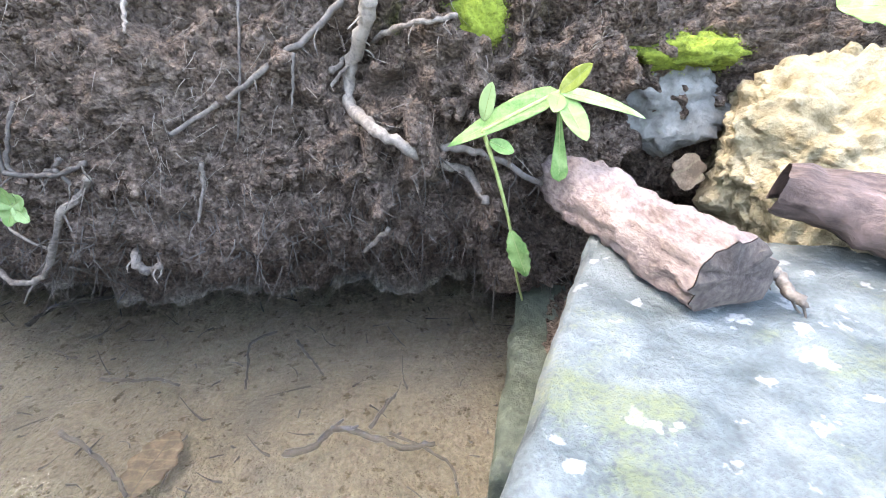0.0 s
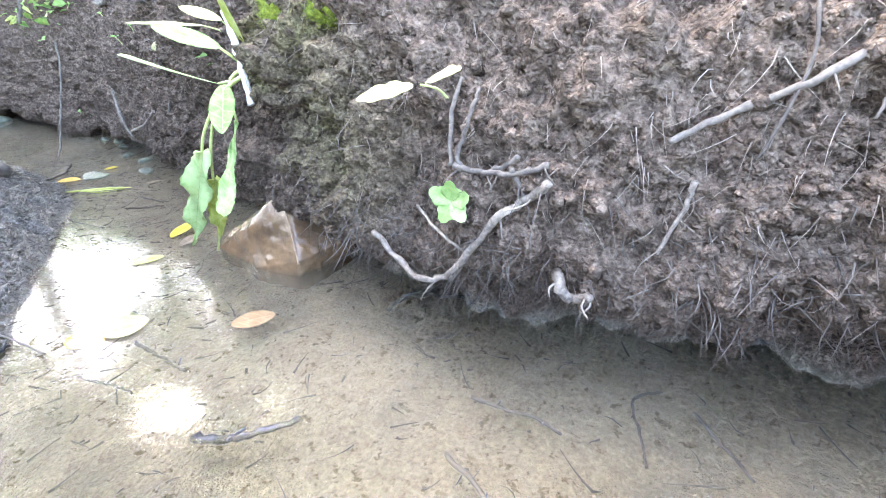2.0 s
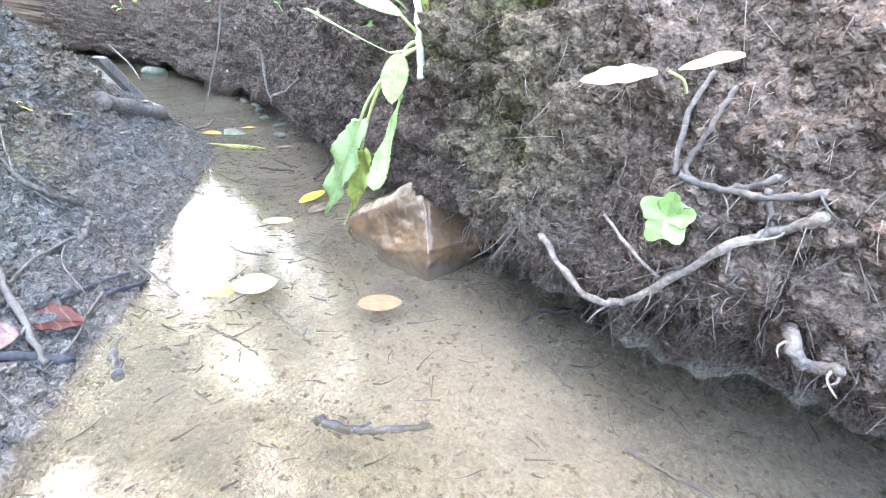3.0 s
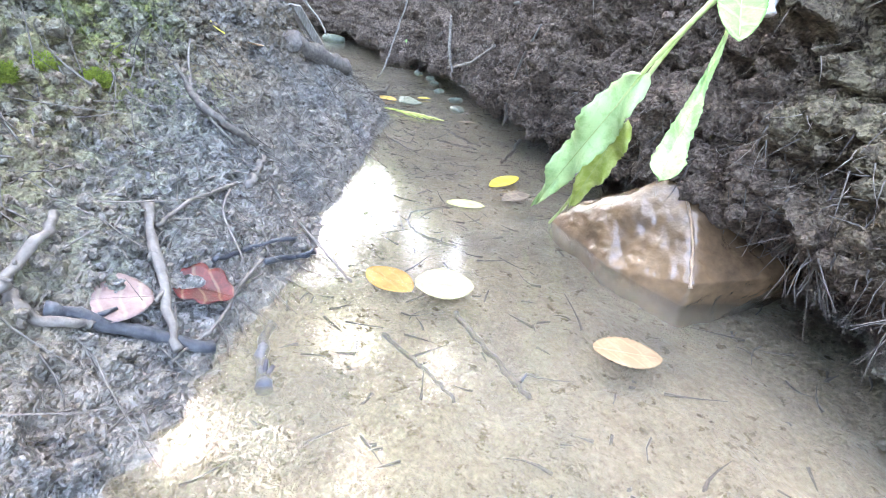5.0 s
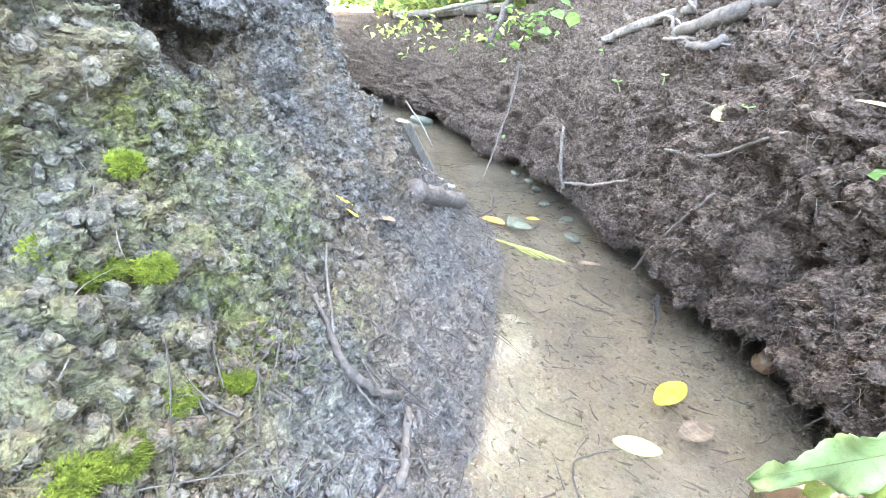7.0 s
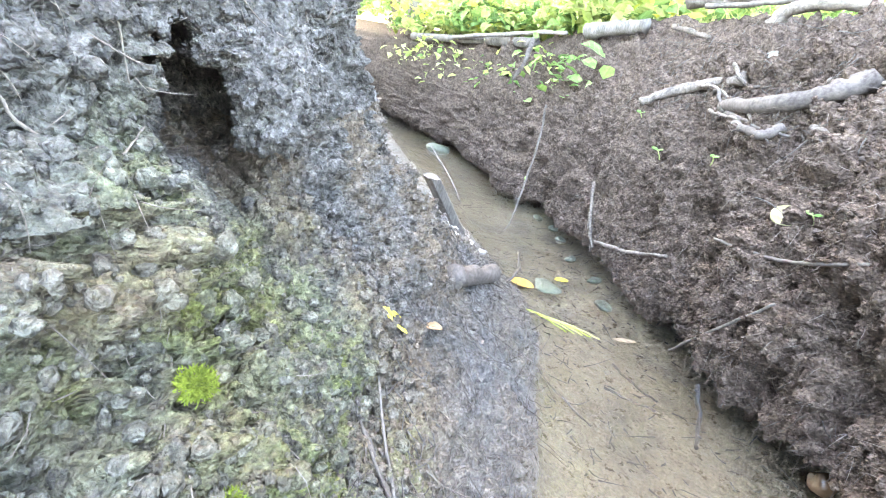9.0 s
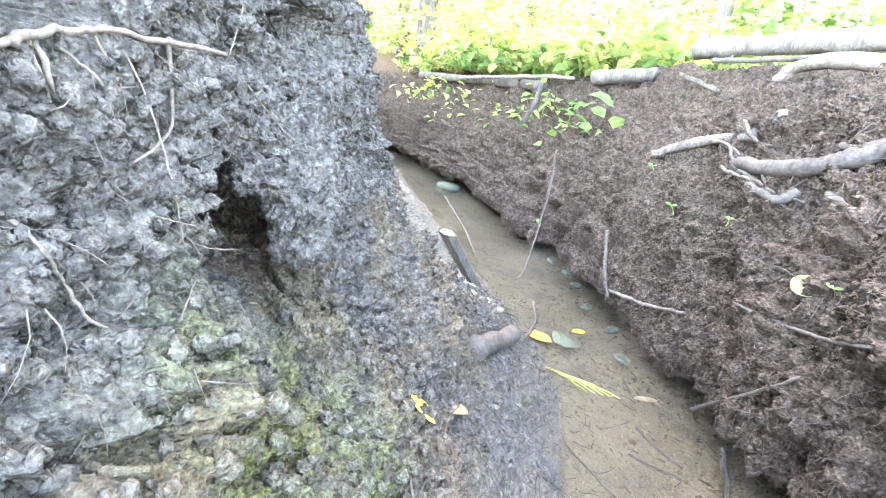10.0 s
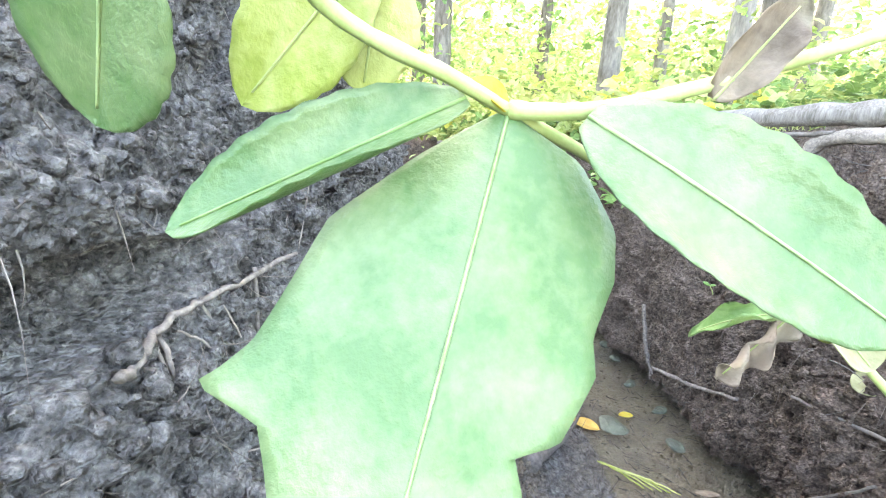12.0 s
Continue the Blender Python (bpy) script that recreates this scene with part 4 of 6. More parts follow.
def stream_rock():
    """The brown rock in the water: a low wedge with a pale crease between a lit and a dark face."""
    o = Vector((-2.78, 2.0, 0.0))
    corners = [(-3.20, 1.92, 0.0), (-3.13, 1.98, 0.08), (-2.92, 1.95, 0.17), (-2.80, 2.05, 0.325), (-2.70, 2.06, 0.325), (-2.49, 1.84, 0.09), (-2.78, 1.82, 0.0), (-2.50, 1.83, -0.03), (-2.36, 2.18, 0.13), (-2.34, 2.36, 0.06), (-2.62, 2.42, 0.24), (-2.95, 2.35, 0.12),
               (-3.18, 1.95, -0.2), (-2.80, 1.84, -0.2), (-2.50, 1.86, -0.2), (-2.42, 2.4, -0.2), (-2.95, 2.4, -0.2)]
    bm = bmesh.new()
    for c in corners:
        bm.verts.new(Vector(c) - o)
    bmesh.ops.convex_hull(bm, input=bm.verts)
    bmesh.ops.delete(bm, geom=[v for v in bm.verts if not v.link_faces], context="VERTS")
    for _ in range(5):
        bmesh.ops.subdivide_edges(bm, edges=bm.edges, cuts=1, use_grid_fill=True)
    for _ in range(3):
        bmesh.ops.smooth_vert(bm, verts=bm.verts, factor=0.5, use_axis_x=True, use_axis_y=True, use_axis_z=True)
    for v in bm.verts:
        q = v.co
        v.co = q + q.normalized() * (0.024 * noise.noise(q * 5) + 0.010 * noise.noise(q * 13) + 0.006 * noise.noise(q * 34))
    ob = part("stream_rock", bm, WET_ROCK)
    ob.location = o
    # thin paler rod laid along the ridge to draw its crease line
    line = smooth_line([Vector((-2.755, 2.045, 0.325)) - o, Vector((-2.66, 1.98, 0.262)) - o, Vector((-2.57, 1.905, 0.172)) - o, Vector((-2.505, 1.845, 0.07)) - o], 6)
    bm = bmesh.new()
    tube(bm, line, 0.004, 0.006, 6, 0.4, random.Random(4))
    part("vein", bm, PALE_CREASE, ob, "pale crease along the ridge of the rock")
    tagged(ob, "large wet orange brown rock lying in the stream", "rock")


stream_rock()
strand("root", [(-0.213, 1.584, 1.288), (-0.254, 1.632, 1.194), (-0.314, 1.697, 1.069), (-0.309, 1.632, 0.971), (-0.223, 1.493, 0.940), (-0.118, 1.445, 0.890), (-0.015, 1.552, 0.799), (0.080, 1.578, 0.758), (0.132, 1.470, 0.688)], 0.0255, 0.0136, ROOT_PALE, "thick pale root bending down over the eroded bank")
strand("root", [(-0.367, 1.640, 1.078), (-0.307, 1.746, 1.124), (-0.181, 1.600, 1.192), (-0.062, 1.478, 1.232), (0.044, 1.522, 1.242)], 0.01105, 0.00765, ROOT_PALE, "thin pale root crossing the bank beside the moss")
strand("root", [(-0.370, 1.634, 1.044), (-0.269, 1.698, 1.138)], 0.0068, 0.0051, ROOT_PALE, "short pale root stub poking from the soil")
strand("root", [(-0.310, 1.665, 1.288), (-0.431, 1.633, 1.189), (-0.584, 1.553, 1.078), (-0.749, 1.559, 0.985), (-0.872, 1.513, 0.918)], 0.01105, 0.0085, ROOT_DARK, "long brown root slanting across the eroded bank")
strand("root", [(-1.397, 1.598, 1.014), (-1.417, 1.550, 0.917), (-1.437, 1.524, 0.811), (-1.366, 1.522, 0.787), (-1.237, 1.484, 0.807), (-1.155, 1.487, 0.839)], 0.0068, 0.00935, ROOT_DARK, "brown root hanging and hooking along the bank")
strand("root", [(-1.817, 1.582, 0.488), (-1.725, 1.570, 0.405), (-1.598, 1.517, 0.372), (-1.505, 1.534, 0.397), (-1.398, 1.501, 0.526), (-1.286, 1.481, 0.674), (-1.225, 1.501, 0.718), (-1.140, 1.460, 0.796)], 0.01105, 0.01275, ROOT_PALE, "grey root looping out below the bank")
strand("root", [(-1.449, 1.506, 0.805), (-1.378, 1.519, 0.787), (-1.306, 1.523, 0.806), (-1.238, 1.503, 0.852)], 0.0085, 0.00765, ROOT_DARK, "brown root hooked along the bank face")
strand("stem", [(-1.452, 1.602, 1.042), (-1.479, 1.579, 0.948), (-1.462, 1.524, 0.798)], 0.0068, 0.00765, ROOT_DARK, "bare brown stem standing from the bank")
strand("root", [(-1.257, 1.485, 0.821), (-1.221, 1.511, 0.724)], 0.00765, 0.0068, ROOT_DARK, "short brown root between two others")
strand("root", [(-1.116, 1.508, 0.507), (-1.086, 1.466, 0.469), (-1.046, 1.479, 0.439), (-0.999, 1.446, 0.483)], 0.017, 0.0136, ROOT_PALE, "broken pale root stub under the overhanging soil")
strand("root", [(-0.642, 1.696, 1.291), (-0.623, 1.558, 1.111), (-0.676, 1.547, 0.886)], 0.0051, 0.0034, ROOT_DARK, "thin root hanging straight down the bank", group="hanging roots")
strand("root", [(-1.016, 1.724, 1.297), (-0.958, 1.586, 1.209)], 0.0085, 0.00425, ROOT_PALE, "pale torn root end hanging from the bank", group="hanging roots")
strand("root", [(-0.451, 1.557, 1.148), (-0.487, 1.558, 0.990)], 0.00595, 0.0034, ROOT_DARK, "short thin root hanging down the bank", group="hanging roots")
strand("root", [(-0.798, 1.515, 0.823), (-0.809, 1.515, 0.745), (-0.853, 1.503, 0.615)], 0.00765, 0.0051, ROOT_PALE, "short pale root poking out of the soil")
strand("twig", [(-0.301, 1.545, 0.472), (-0.193, 1.484, 0.593)], 0.0085, 0.0102, ROOT_PALE, "broken twig end poking from under the bank")
strand("root", [(-0.015, 1.508, 0.869), (0.111, 1.497, 0.853), (0.264, 1.513, 0.769), (0.410, 1.628, 0.661)], 0.0136, 0.0085, ROOT_DARK, "dark root running into the bank beside the slab")
strand("root", [(-1.638, 1.603, 0.615), (-1.512, 1.530, 0.556), (-1.420, 1.523, 0.507)], 0.00595, 0.0051, ROOT_PALE, "thin grey root slanting under the bank")
strand("root", [(-1.383, 1.524, 0.436), (-1.506, 1.977, 0.024), (-1.427, 1.779, 0.025)], 0.0051, 0.00255, ROOT_PALE, "thin pale root dangling to the water")
strand("branch", [(-4.151, 0.638, 0.488), (-3.931, 0.648, 0.458), (-3.726, 0.655, 0.420), (-3.662, 0.722, 0.349), (-3.716, 0.838, 0.256)], 0.0091, 0.014, TWIG, "fallen grey branch lying on the muddy shore")
strand("branch", [(-3.688, 0.854, 0.214), (-3.468, 0.741, 0.192)], 0.014, 0.0126, TWIG, "broken end of a grey branch in mud")
strand("stick", [(-3.253, 0.431, 0.265), (-3.094, 0.425, 0.182), (-2.887, 0.419, 0.066)], 0.0133, 0.0105, TWIG, "pale straight stick lying across the muddy shore")
strand("stick", [(-3.104, 0.261, 0.334), (-3.047, 0.247, 0.318), (-2.956, 0.187, 0.288), (-2.867, 0.160, 0.274), (-2.808, 0.136, 0.247)], 0.0098, 0.0112, TWIG, "pale crooked stick leaning on the muddy bank")
strand("root", [(-2.973, 0.131, 0.315), (-2.956, 0.167, 0.260), (-2.903, 0.205, 0.222), (-2.919, 0.280, 0.159)], 0.0136, 0.0102, ROOT_DARK, "muddy root half sunk in the shore")
strand("stick", [(-2.929, 0.218, 0.217), (-2.927, 0.329, 0.131), (-2.918, 0.493, 0.027)], 0.014, 0.0154, WET_WOOD, "wet black stick lying in the mud")
strand("stick", [(-3.137, 0.551, 0.131), (-3.240, 0.678, 0.097), (-3.310, 0.837, 0.061)], 0.0098, 0.007, WET_WOOD, "wet black stick at the water edge")
strand("stick", [(-3.204, 0.705, 0.057), (-3.282, 0.884, 0.007)], 0.0105, 0.0091, WET_WOOD, "wet olive stick dipping into the water")
strand("twig", [(-4.731, 0.888, 0.694), (-4.169, 0.728, 0.538), (-3.819, 0.659, 0.439)], 0.0051, 0.00425, TWIG, "long thin dry twig lying on the muddy shore", group="shore twigs")
strand("twig", [(-3.575, 0.825, 0.172), (-3.478, 0.884, 0.066), (-3.184, 0.912, 0.018), (-3.057, 0.910, 0.019)], 0.0051, 0.00425, TWIG, "long thin dry twig lying on the muddy shore", group="shore twigs")
strand("twig", [(-4.140, 0.635, 0.509), (-3.833, 0.646, 0.454), (-3.661, 0.688, 0.359), (-3.638, 0.757, 0.271)], 0.0051, 0.00425, TWIG, "long thin dry twig lying on the muddy shore", group="shore twigs")
strand("twig", [(-3.190, 0.444, 0.228), (-3.322, 0.544, 0.230), (-3.476, 0.701, 0.203)], 0.00595, 0.0068, TWIG, "pale forked twig lying on the shore", group="shore twigs")
strand("twig", [(-3.190, 0.692, 0.078), (-3.093, 0.604, 0.066), (-2.954, 0.514, 0.062), (-2.918, 0.450, 0.051), (-2.869, 0.405, 0.060)], 0.0051, 0.0034, TWIG, "bent straw coloured twig at the water edge", group="shore twigs")
strand("twig", [(-3.443, 0.676, 0.203), (-3.290, 0.619, 0.193), (-3.166, 0.633, 0.110)], 0.0034, 0.0034, ROOT_DARK, "short dark twig on the wet mud", group="shore twigs")
strand("root", [(-5.902, 3.231, 0.637), (-5.721, 3.108, 0.389), (-5.581, 3.070, 0.205)], 0.017, 0.0119, ROOT_PALE, "pale forked root hanging down the bank")
strand("root", [(-5.616, 3.104, 0.236), (-5.207, 2.989, 0.356), (-4.792, 2.846, 0.525)], 0.0136, 0.0102, ROOT_PALE, "pale root running along the foot of the bank")
strand("stick", [(-4.442, 2.642, 0.809), (-4.129, 2.574, 0.860), (-3.892, 2.386, 0.969), (-3.720, 2.315, 1.059)], 0.0084, 0.007, TWIG, "thin bare stick lying on the bank slope")
strand("stick", [(-4.520, 2.792, 0.024), (-4.175, 2.509, 0.463), (-3.971, 2.438, 0.726)], 0.0084, 0.007, TWIG, "thin bare stick leaning from the bank to water")
strand("root", [(-5.652, 3.187, 1.331), (-5.506, 3.296, 1.434), (-5.318, 3.363, 1.521), (-5.072, 3.372, 1.597)], 0.030, 0.040, ROOT_PALE, "gnarled pale root bared on the upper bank", group="bared roots")
strand("root", [(-5.055, 3.221, 1.420), (-4.617, 2.960, 1.490), (-4.395, 2.984, 1.584), (-4.266, 3.070, 1.684)], 0.036, 0.062, ROOT_DARK, "thick gnarled root bared on the upper bank", group="bared roots")
strand("root", [(-4.797, 2.983, 1.352), (-4.544, 2.842, 1.339), (-4.508, 2.940, 1.398)], 0.022, 0.030, ROOT_DARK, "curved gnarled root below a thicker one", group="bared roots")
strand("stick", [(-6.347, 4.096, 1.927), (-5.632, 3.656, 1.832)], 0.021, 0.0168, ROOT_PALE, "broken pale stick end on the upper bank")
strand("root", [(-3.995, -0.067, 1.735), (-4.055, -0.047, 1.729), (-4.120, -0.032, 1.741), (-4.191, 0.017, 1.752), (-4.249, 0.078, 1.753), (-4.545, 0.252, 1.722)], 0.0084, 0.0054, ROOT_PALE, "long root lying along a ledge of grey bank", group="roots on the grey bank", fork=False)
strand("root", [(-4.128, -0.037, 1.735), (-4.104, -0.021, 1.667), (-4.107, -0.009, 1.563)], 0.0042, 0.003, ROOT_PALE, "thin pale root hanging on the grey bank", group="roots on the grey bank", fork=False)
strand("root", [(-4.134, -0.030, 1.731), (-4.109, -0.008, 1.666), (-4.108, 0.006, 1.561)], 0.0048, 0.003, ROOT_PALE, "thin pale root hanging on the grey bank", group="roots on the grey bank", fork=False)
strand("root", [(-4.373, 0.139, 1.754), (-4.323, 0.133, 1.586), (-4.161, 0.067, 1.537)], 0.0048, 0.003, ROOT_PALE, "thin pale root hanging on the grey bank", group="roots on the grey bank", fork=False)
strand("root", [(-4.208, 0.031, 1.756), (-4.215, 0.057, 1.680), (-4.181, 0.052, 1.595), (-4.121, 0.033, 1.570)], 0.003, 0.0024, ROOT_PALE, "thin pale root hanging on the grey bank", group="roots on the grey bank", fork=False)
strand("root", [(-4.243, 0.061, 1.750), (-4.239, 0.098, 1.654), (-4.223, 0.131, 1.497), (-4.198, 0.144, 1.367)], 0.0018, 0.0018, ROOT_PALE, "thin pale root hanging on the grey bank", group="roots on the grey bank", fork=False)
strand("root", [(-4.154, -0.004, 1.724), (-4.179, 0.027, 1.692), (-4.188, 0.055, 1.656)], 0.0024, 0.0024, ROOT_PALE, "thin pale root hanging on the grey bank", group="roots on the grey bank", fork=False)
strand("root", [(-3.996, -0.097, 1.540), (-3.999, -0.060, 1.503), (-3.980, -0.029, 1.471), (-3.996, -0.012, 1.403), (-4.001, 0.021, 1.323), (-4.058, 0.098, 1.269)], 0.0036, 0.0024, ROOT_PALE, "curved pale root lying on the grey bank", group="roots on the grey bank", fork=False)
strand("root", [(-4.862, 0.594, 1.631), (-5.016, 0.664, 1.432)], 0.0024, 0.0024, ROOT_PALE, "thin pale root hanging on the grey bank", group="roots on the grey bank", fork=False)
strand("root", [(-4.792, 0.556, 1.490), (-5.004, 0.665, 1.447), (-5.008, 0.748, 1.580)], 0.0024, 0.0024, ROOT_PALE, "thin pale root hanging on the grey bank", group="roots on the grey bank", fork=False)
strand("root", [(-5.006, 0.661, 1.440), (-5.179, 0.806, 1.340)], 0.0024, 0.0018, ROOT_PALE, "thin pale root hanging on the grey bank", group="roots on the grey bank", fork=False)
strand("root", [(-4.762, 0.484, 1.479), (-4.785, 0.533, 1.393), (-4.825, 0.546, 1.275)], 0.0054, 0.003, ROOT_PALE, "thick pale root end hanging on the grey bank", group="roots on the grey bank", fork=False)
strand("root", [(-4.774, 0.339, 1.950), (-4.683, 0.306, 1.832), (-4.590, 0.266, 1.720)], 0.0018, 0.0018, ROOT_PALE, "thin pale root hanging on the grey bank", group="roots on the grey bank", fork=False)
strand("root", [(-4.217, 0.162, 1.285), (-4.101, 0.131, 1.259)], 0.0018, 0.0024, ROOT_PALE, "thin pale root hanging on the grey bank", group="roots on the grey bank", fork=False)
strand("root", [(-4.514, 0.275, 1.691), (-4.626, 0.406, 1.533), (-4.746, 0.499, 1.464)], 0.0018, 0.0024, ROOT_PALE, "thin pale root hanging on the grey bank", group="roots on the grey bank", fork=False)
strand("root", [(-4.485, 0.359, 1.569), (-4.834, 0.483, 1.286)], 0.0012, 0.0012, ROOT_PALE, "thin pale root hanging on the grey bank", group="roots on the grey bank", fork=False)
strand("root", [(-4.153, 0.095, 1.453), (-4.229, 0.168, 1.400)], 0.0018, 0.0018, ROOT_PALE, "thin pale root hanging on the grey bank", group="roots on the grey bank", fork=False)
strand("log", [(-4.87, 1.38, 0.48), (-5.00, 1.58, 0.39), (-5.19, 1.87, 0.28)], 0.055, 0.05, ROOT_DARK, "short dark rotten log lying on the shore")


def plank():
    """A broken square post end leaning up out of the mud."""
    bm = bmesh.new()
    n = 14
    rings = []
    for i in range(n + 1):
        t = i / n
        c = Vector((0.12 * t, -0.38 * t, 0.50 * t))
        ring = []
        for k in range(16):
            a = 2 * math.pi * (k + 0.5) / 16
            s = 1 / max(abs(math.cos(a)), abs(math.sin(a)))
            q = Vector((math.cos(a) * s * 0.075, math.sin(a) * s * 0.05, 0))
            q *= 1 + 0.05 * noise.noise(Vector((q.x * 30, q.y * 30, t * 5)))
            q.z += 0.03 * noise.noise(Vector((q.x * 40, q.y * 40, 3))) * (i == n)
            ring.append(bm.verts.new(c + q))
        rings.append(ring)
    for p, q in zip(rings, rings[1:]):
        for k in range(16):
            bm.faces.new((p[k], p[(k + 1) % 16], q[(k + 1) % 16], q[k]))
    bm.faces.new(rings[-1])
    bm.faces.new(rings[0][::-1])
    ob = part("post", bm, GREY_WOOD, smooth=False)
    ob.matrix_world = pose(-6.22, 2.20, 0.10)
    tagged(ob, "broken grey wooden post leaning out of the shore", "post")


plank()
rng = random.Random(3)
for k in range(20):
    t = k / 19
    x, y = -6.05 + 0.50 * t + rng.uniform(-0.10, 0.10), 1.58 + 0.27 * t + rng.uniform(-0.09, 0.09)
    z = lie(x, y)
    stone("pale_rubble", (x, y, z), (rng.uniform(0.03, 0.08), rng.uniform(0.025, 0.05), 0.022), RUBBLE, "pale chalky lump of rubble on the shore", 40 + k, rng.uniform(0, 180), 7, 0.35, 3, category="rubble")["group"] = "pale rubble"
strand("twig", [(-7.06, 3.50, 1.06), (-6.75, 3.25, 0.70), (-6.45, 2.95, 0.35), (-6.3, 2.78, 0.12), (-6.32, 2.72, 0.01)], 0.011, 0.007, TWIG, "long thin pale twig arching down to the water")
strand("twig", [(-6.9, 2.2, 0.62), (-6.5, 2.2, 0.48), (-6.1, 2.1, 0.40)], 0.009, 0.007, TWIG, "pale twig lying behind the broken post")
strand("twig", [(-5.9, 2.62, 0.03), (-5.6, 2.4, 0.05), (-5.35, 2.1, 0.09)], 0.012, 0.009, TWIG, "pale twig at the edge of the water")
strand("log", [(-6.15, 3.95, 2.13), (-5.5, 3.98, 2.20), (-4.7, 4.0, 2.27)], 0.075, 0.085, GREY_WOOD, "fallen grey log lying along the upper bank")
strand("root", [(-5.28, 3.70, 1.84), (-5.22, 3.70, 2.00), (-5.05, 3.70, 2.08), (-4.70, 3.72, 2.10)], 0.04, 0.05, ROOT_PALE, "thick arched root below the fallen log")
strand("stick", [(-5.75, 3.66, 2.03), (-5.4, 3.68, 2.06), (-5.1, 3.68, 2.10)], 0.018, 0.016, TWIG, "pale bare stick beside the fallen log")
strand("log", [(-7.15, 3.86, 1.80), (-6.9, 3.9, 1.84), (-6.5, 3.95, 1.90)], 0.075, 0.07, GREY_WOOD, "short broken grey log on the upper bank")
strand("log", [(-11.8, 4.05, 1.42), (-10, 4.1, 1.52), (-8.2, 4.05, 1.62)], 0.07, 0.06, GREY_WOOD, "long fallen pole along the far bank edge")
strand("branch", [(-10.2, 4.0, 1.52), (-9.0, 3.95, 1.64), (-8.0, 3.95, 1.74), (-7.5, 3.9, 1.76)], 0.03, 0.02, GREY_WOOD, "thin fallen branch along the far bank edge")
strand("root", [(-8.0, 3.9, 1.68), (-7.85, 3.75, 1.62), (-7.8, 3.66, 1.4), (-7.9, 3.62, 1.2)], 0.035, 0.02, ROOT_DARK, "dark root curling over the far bank edge")
for k in range(13):
    x0, s = rng.uniform(-5.5, -4.3), rng.uniform(0.25, 0.6)
    y0 = float(right_face(x0)) + rng.uniform(0.12, 0.42)
    z0 = 1.28 + (y0 - float(right_face(x0)) - 0.1) * 1.1
    strand("root", [(x0, y0, z0 + 0.03), (x0 + s * 0.3, y0 - 0.16 * s - 0.05, z0 + rng.uniform(0.0, 0.08)), (x0 + s * 0.7, y0 - 0.36 * s - 0.05, z0 + rng.uniform(-0.08, 0.05)), (x0 + s, y0 - 0.5 * s, z0 + rng.uniform(-0.12, 0.02))], rng.uniform(0.008, 0.022), 0.006, rng.choice((ROOT_DARK, ROOT_PALE)), "twisted root bared by the washed out bank", "", "bared roots")
stone("pebble", (-6.80, 3.66, 1.33), (0.085, 0.07, 0.06), GREY_ROCK, "round grey brown pebble stuck in the bank", 21, 0, 2, 0.05, 3)
stone("pebble", (-5.0, 3.45, 1.72), (0.08, 0.06, 0.055), GREY_ROCK, "dull grey pebble stuck in the bank", 22, 0, 2, 0.05, 3)
stone("flat_stone", (-5.40, 2.53, 0.005), (0.12, 0.10, 0.03), DARK_ROCK, "flat dark grey stone lying in the water", 23, 30, 4, 0.08, 3)
stone("flat_stone", (-9.3, 3.55, 0.02), (0.20, 0.12, 0.08), DARK_ROCK, "flat grey stone at the far water edge", 24, 30, 4, 0.08, 3)
stone("mud_stone", (-3.55, 2.56, 0.08), (0.06, 0.06, 0.06), WET_ROCK, "dull muddy stone at the foot of the bank", 25, 10, 4, 0.08, 3)
for k in range(7):
    stone("pebble", (-5.0 - 0.35 * k + rng.uniform(-0.1, 0.1), 2.85 + 0.13 * k + rng.uniform(-0.1, 0.05), 0.0), (rng.uniform(0.05, 0.11), rng.uniform(0.04, 0.08), 0.03), DARK_ROCK, "small dark wet pebble in the shallow water", 60 + k, rng.uniform(0, 180), 3, 0.08, 3)["group"] = "wet pebbles"

strand("twig", [(-0.758, 1.700, -0.012), (-0.844, 1.624, -0.012), (-0.807, 1.484, -0.012), (-0.773, 1.359, -0.012)], 0.007, 0.0049, WET_WOOD, "thin dark twig sunk in the stream", "", "sunken twigs")
strand("twig", [(-0.654, 1.640, -0.012), (-0.571, 1.530, -0.012), (-0.493, 1.430, -0.012)], 0.007, 0.0049, WET_WOOD, "thin dark twig sunk in the stream", "", "sunken twigs")
strand("twig", [(-0.547, 1.066, -0.012), (-0.443, 1.097, -0.012), (-0.398, 1.155, -0.012), (-0.299, 1.142, -0.012), (-0.179, 1.094, -0.012), (-0.047, 1.092, -0.012)], 0.014, 0.0098, WET_WOOD, "crooked dark stick sunk in the stream", "", "sunken twigs")
strand("twig", [(-0.273, 1.165, -0.012), (-0.233, 1.253, -0.012), (-0.194, 1.321, -0.012)], 0.008, 0.0056, WET_WOOD, "thin dark twig sunk in the stream", "", "sunken twigs")
strand("twig", [(-1.336, 1.155, -0.012), (-1.192, 1.085, -0.012), (-1.044, 0.979, -0.012), (-0.975, 0.921, -0.012)], 0.01, 0.007, WET_WOOD, "pale brown stalk sunk in the stream", "", "sunken twigs")
strand("twig", [(-0.202, 1.140, -0.012), (-0.066, 1.070, -0.012), (0.008, 1.006, -0.012), (0.023, 0.910, -0.012)], 0.006, 0.0042, WET_WOOD, "thin dark twig sunk in the stream", "", "sunken twigs")
strand("twig", [(-1.915, 1.763, -0.012), (-1.905, 1.894, -0.012), (-1.819, 2.012, -0.012)], 0.01, 0.007, WET_WOOD, "black twig lying at the water edge", "", "sunken twigs")
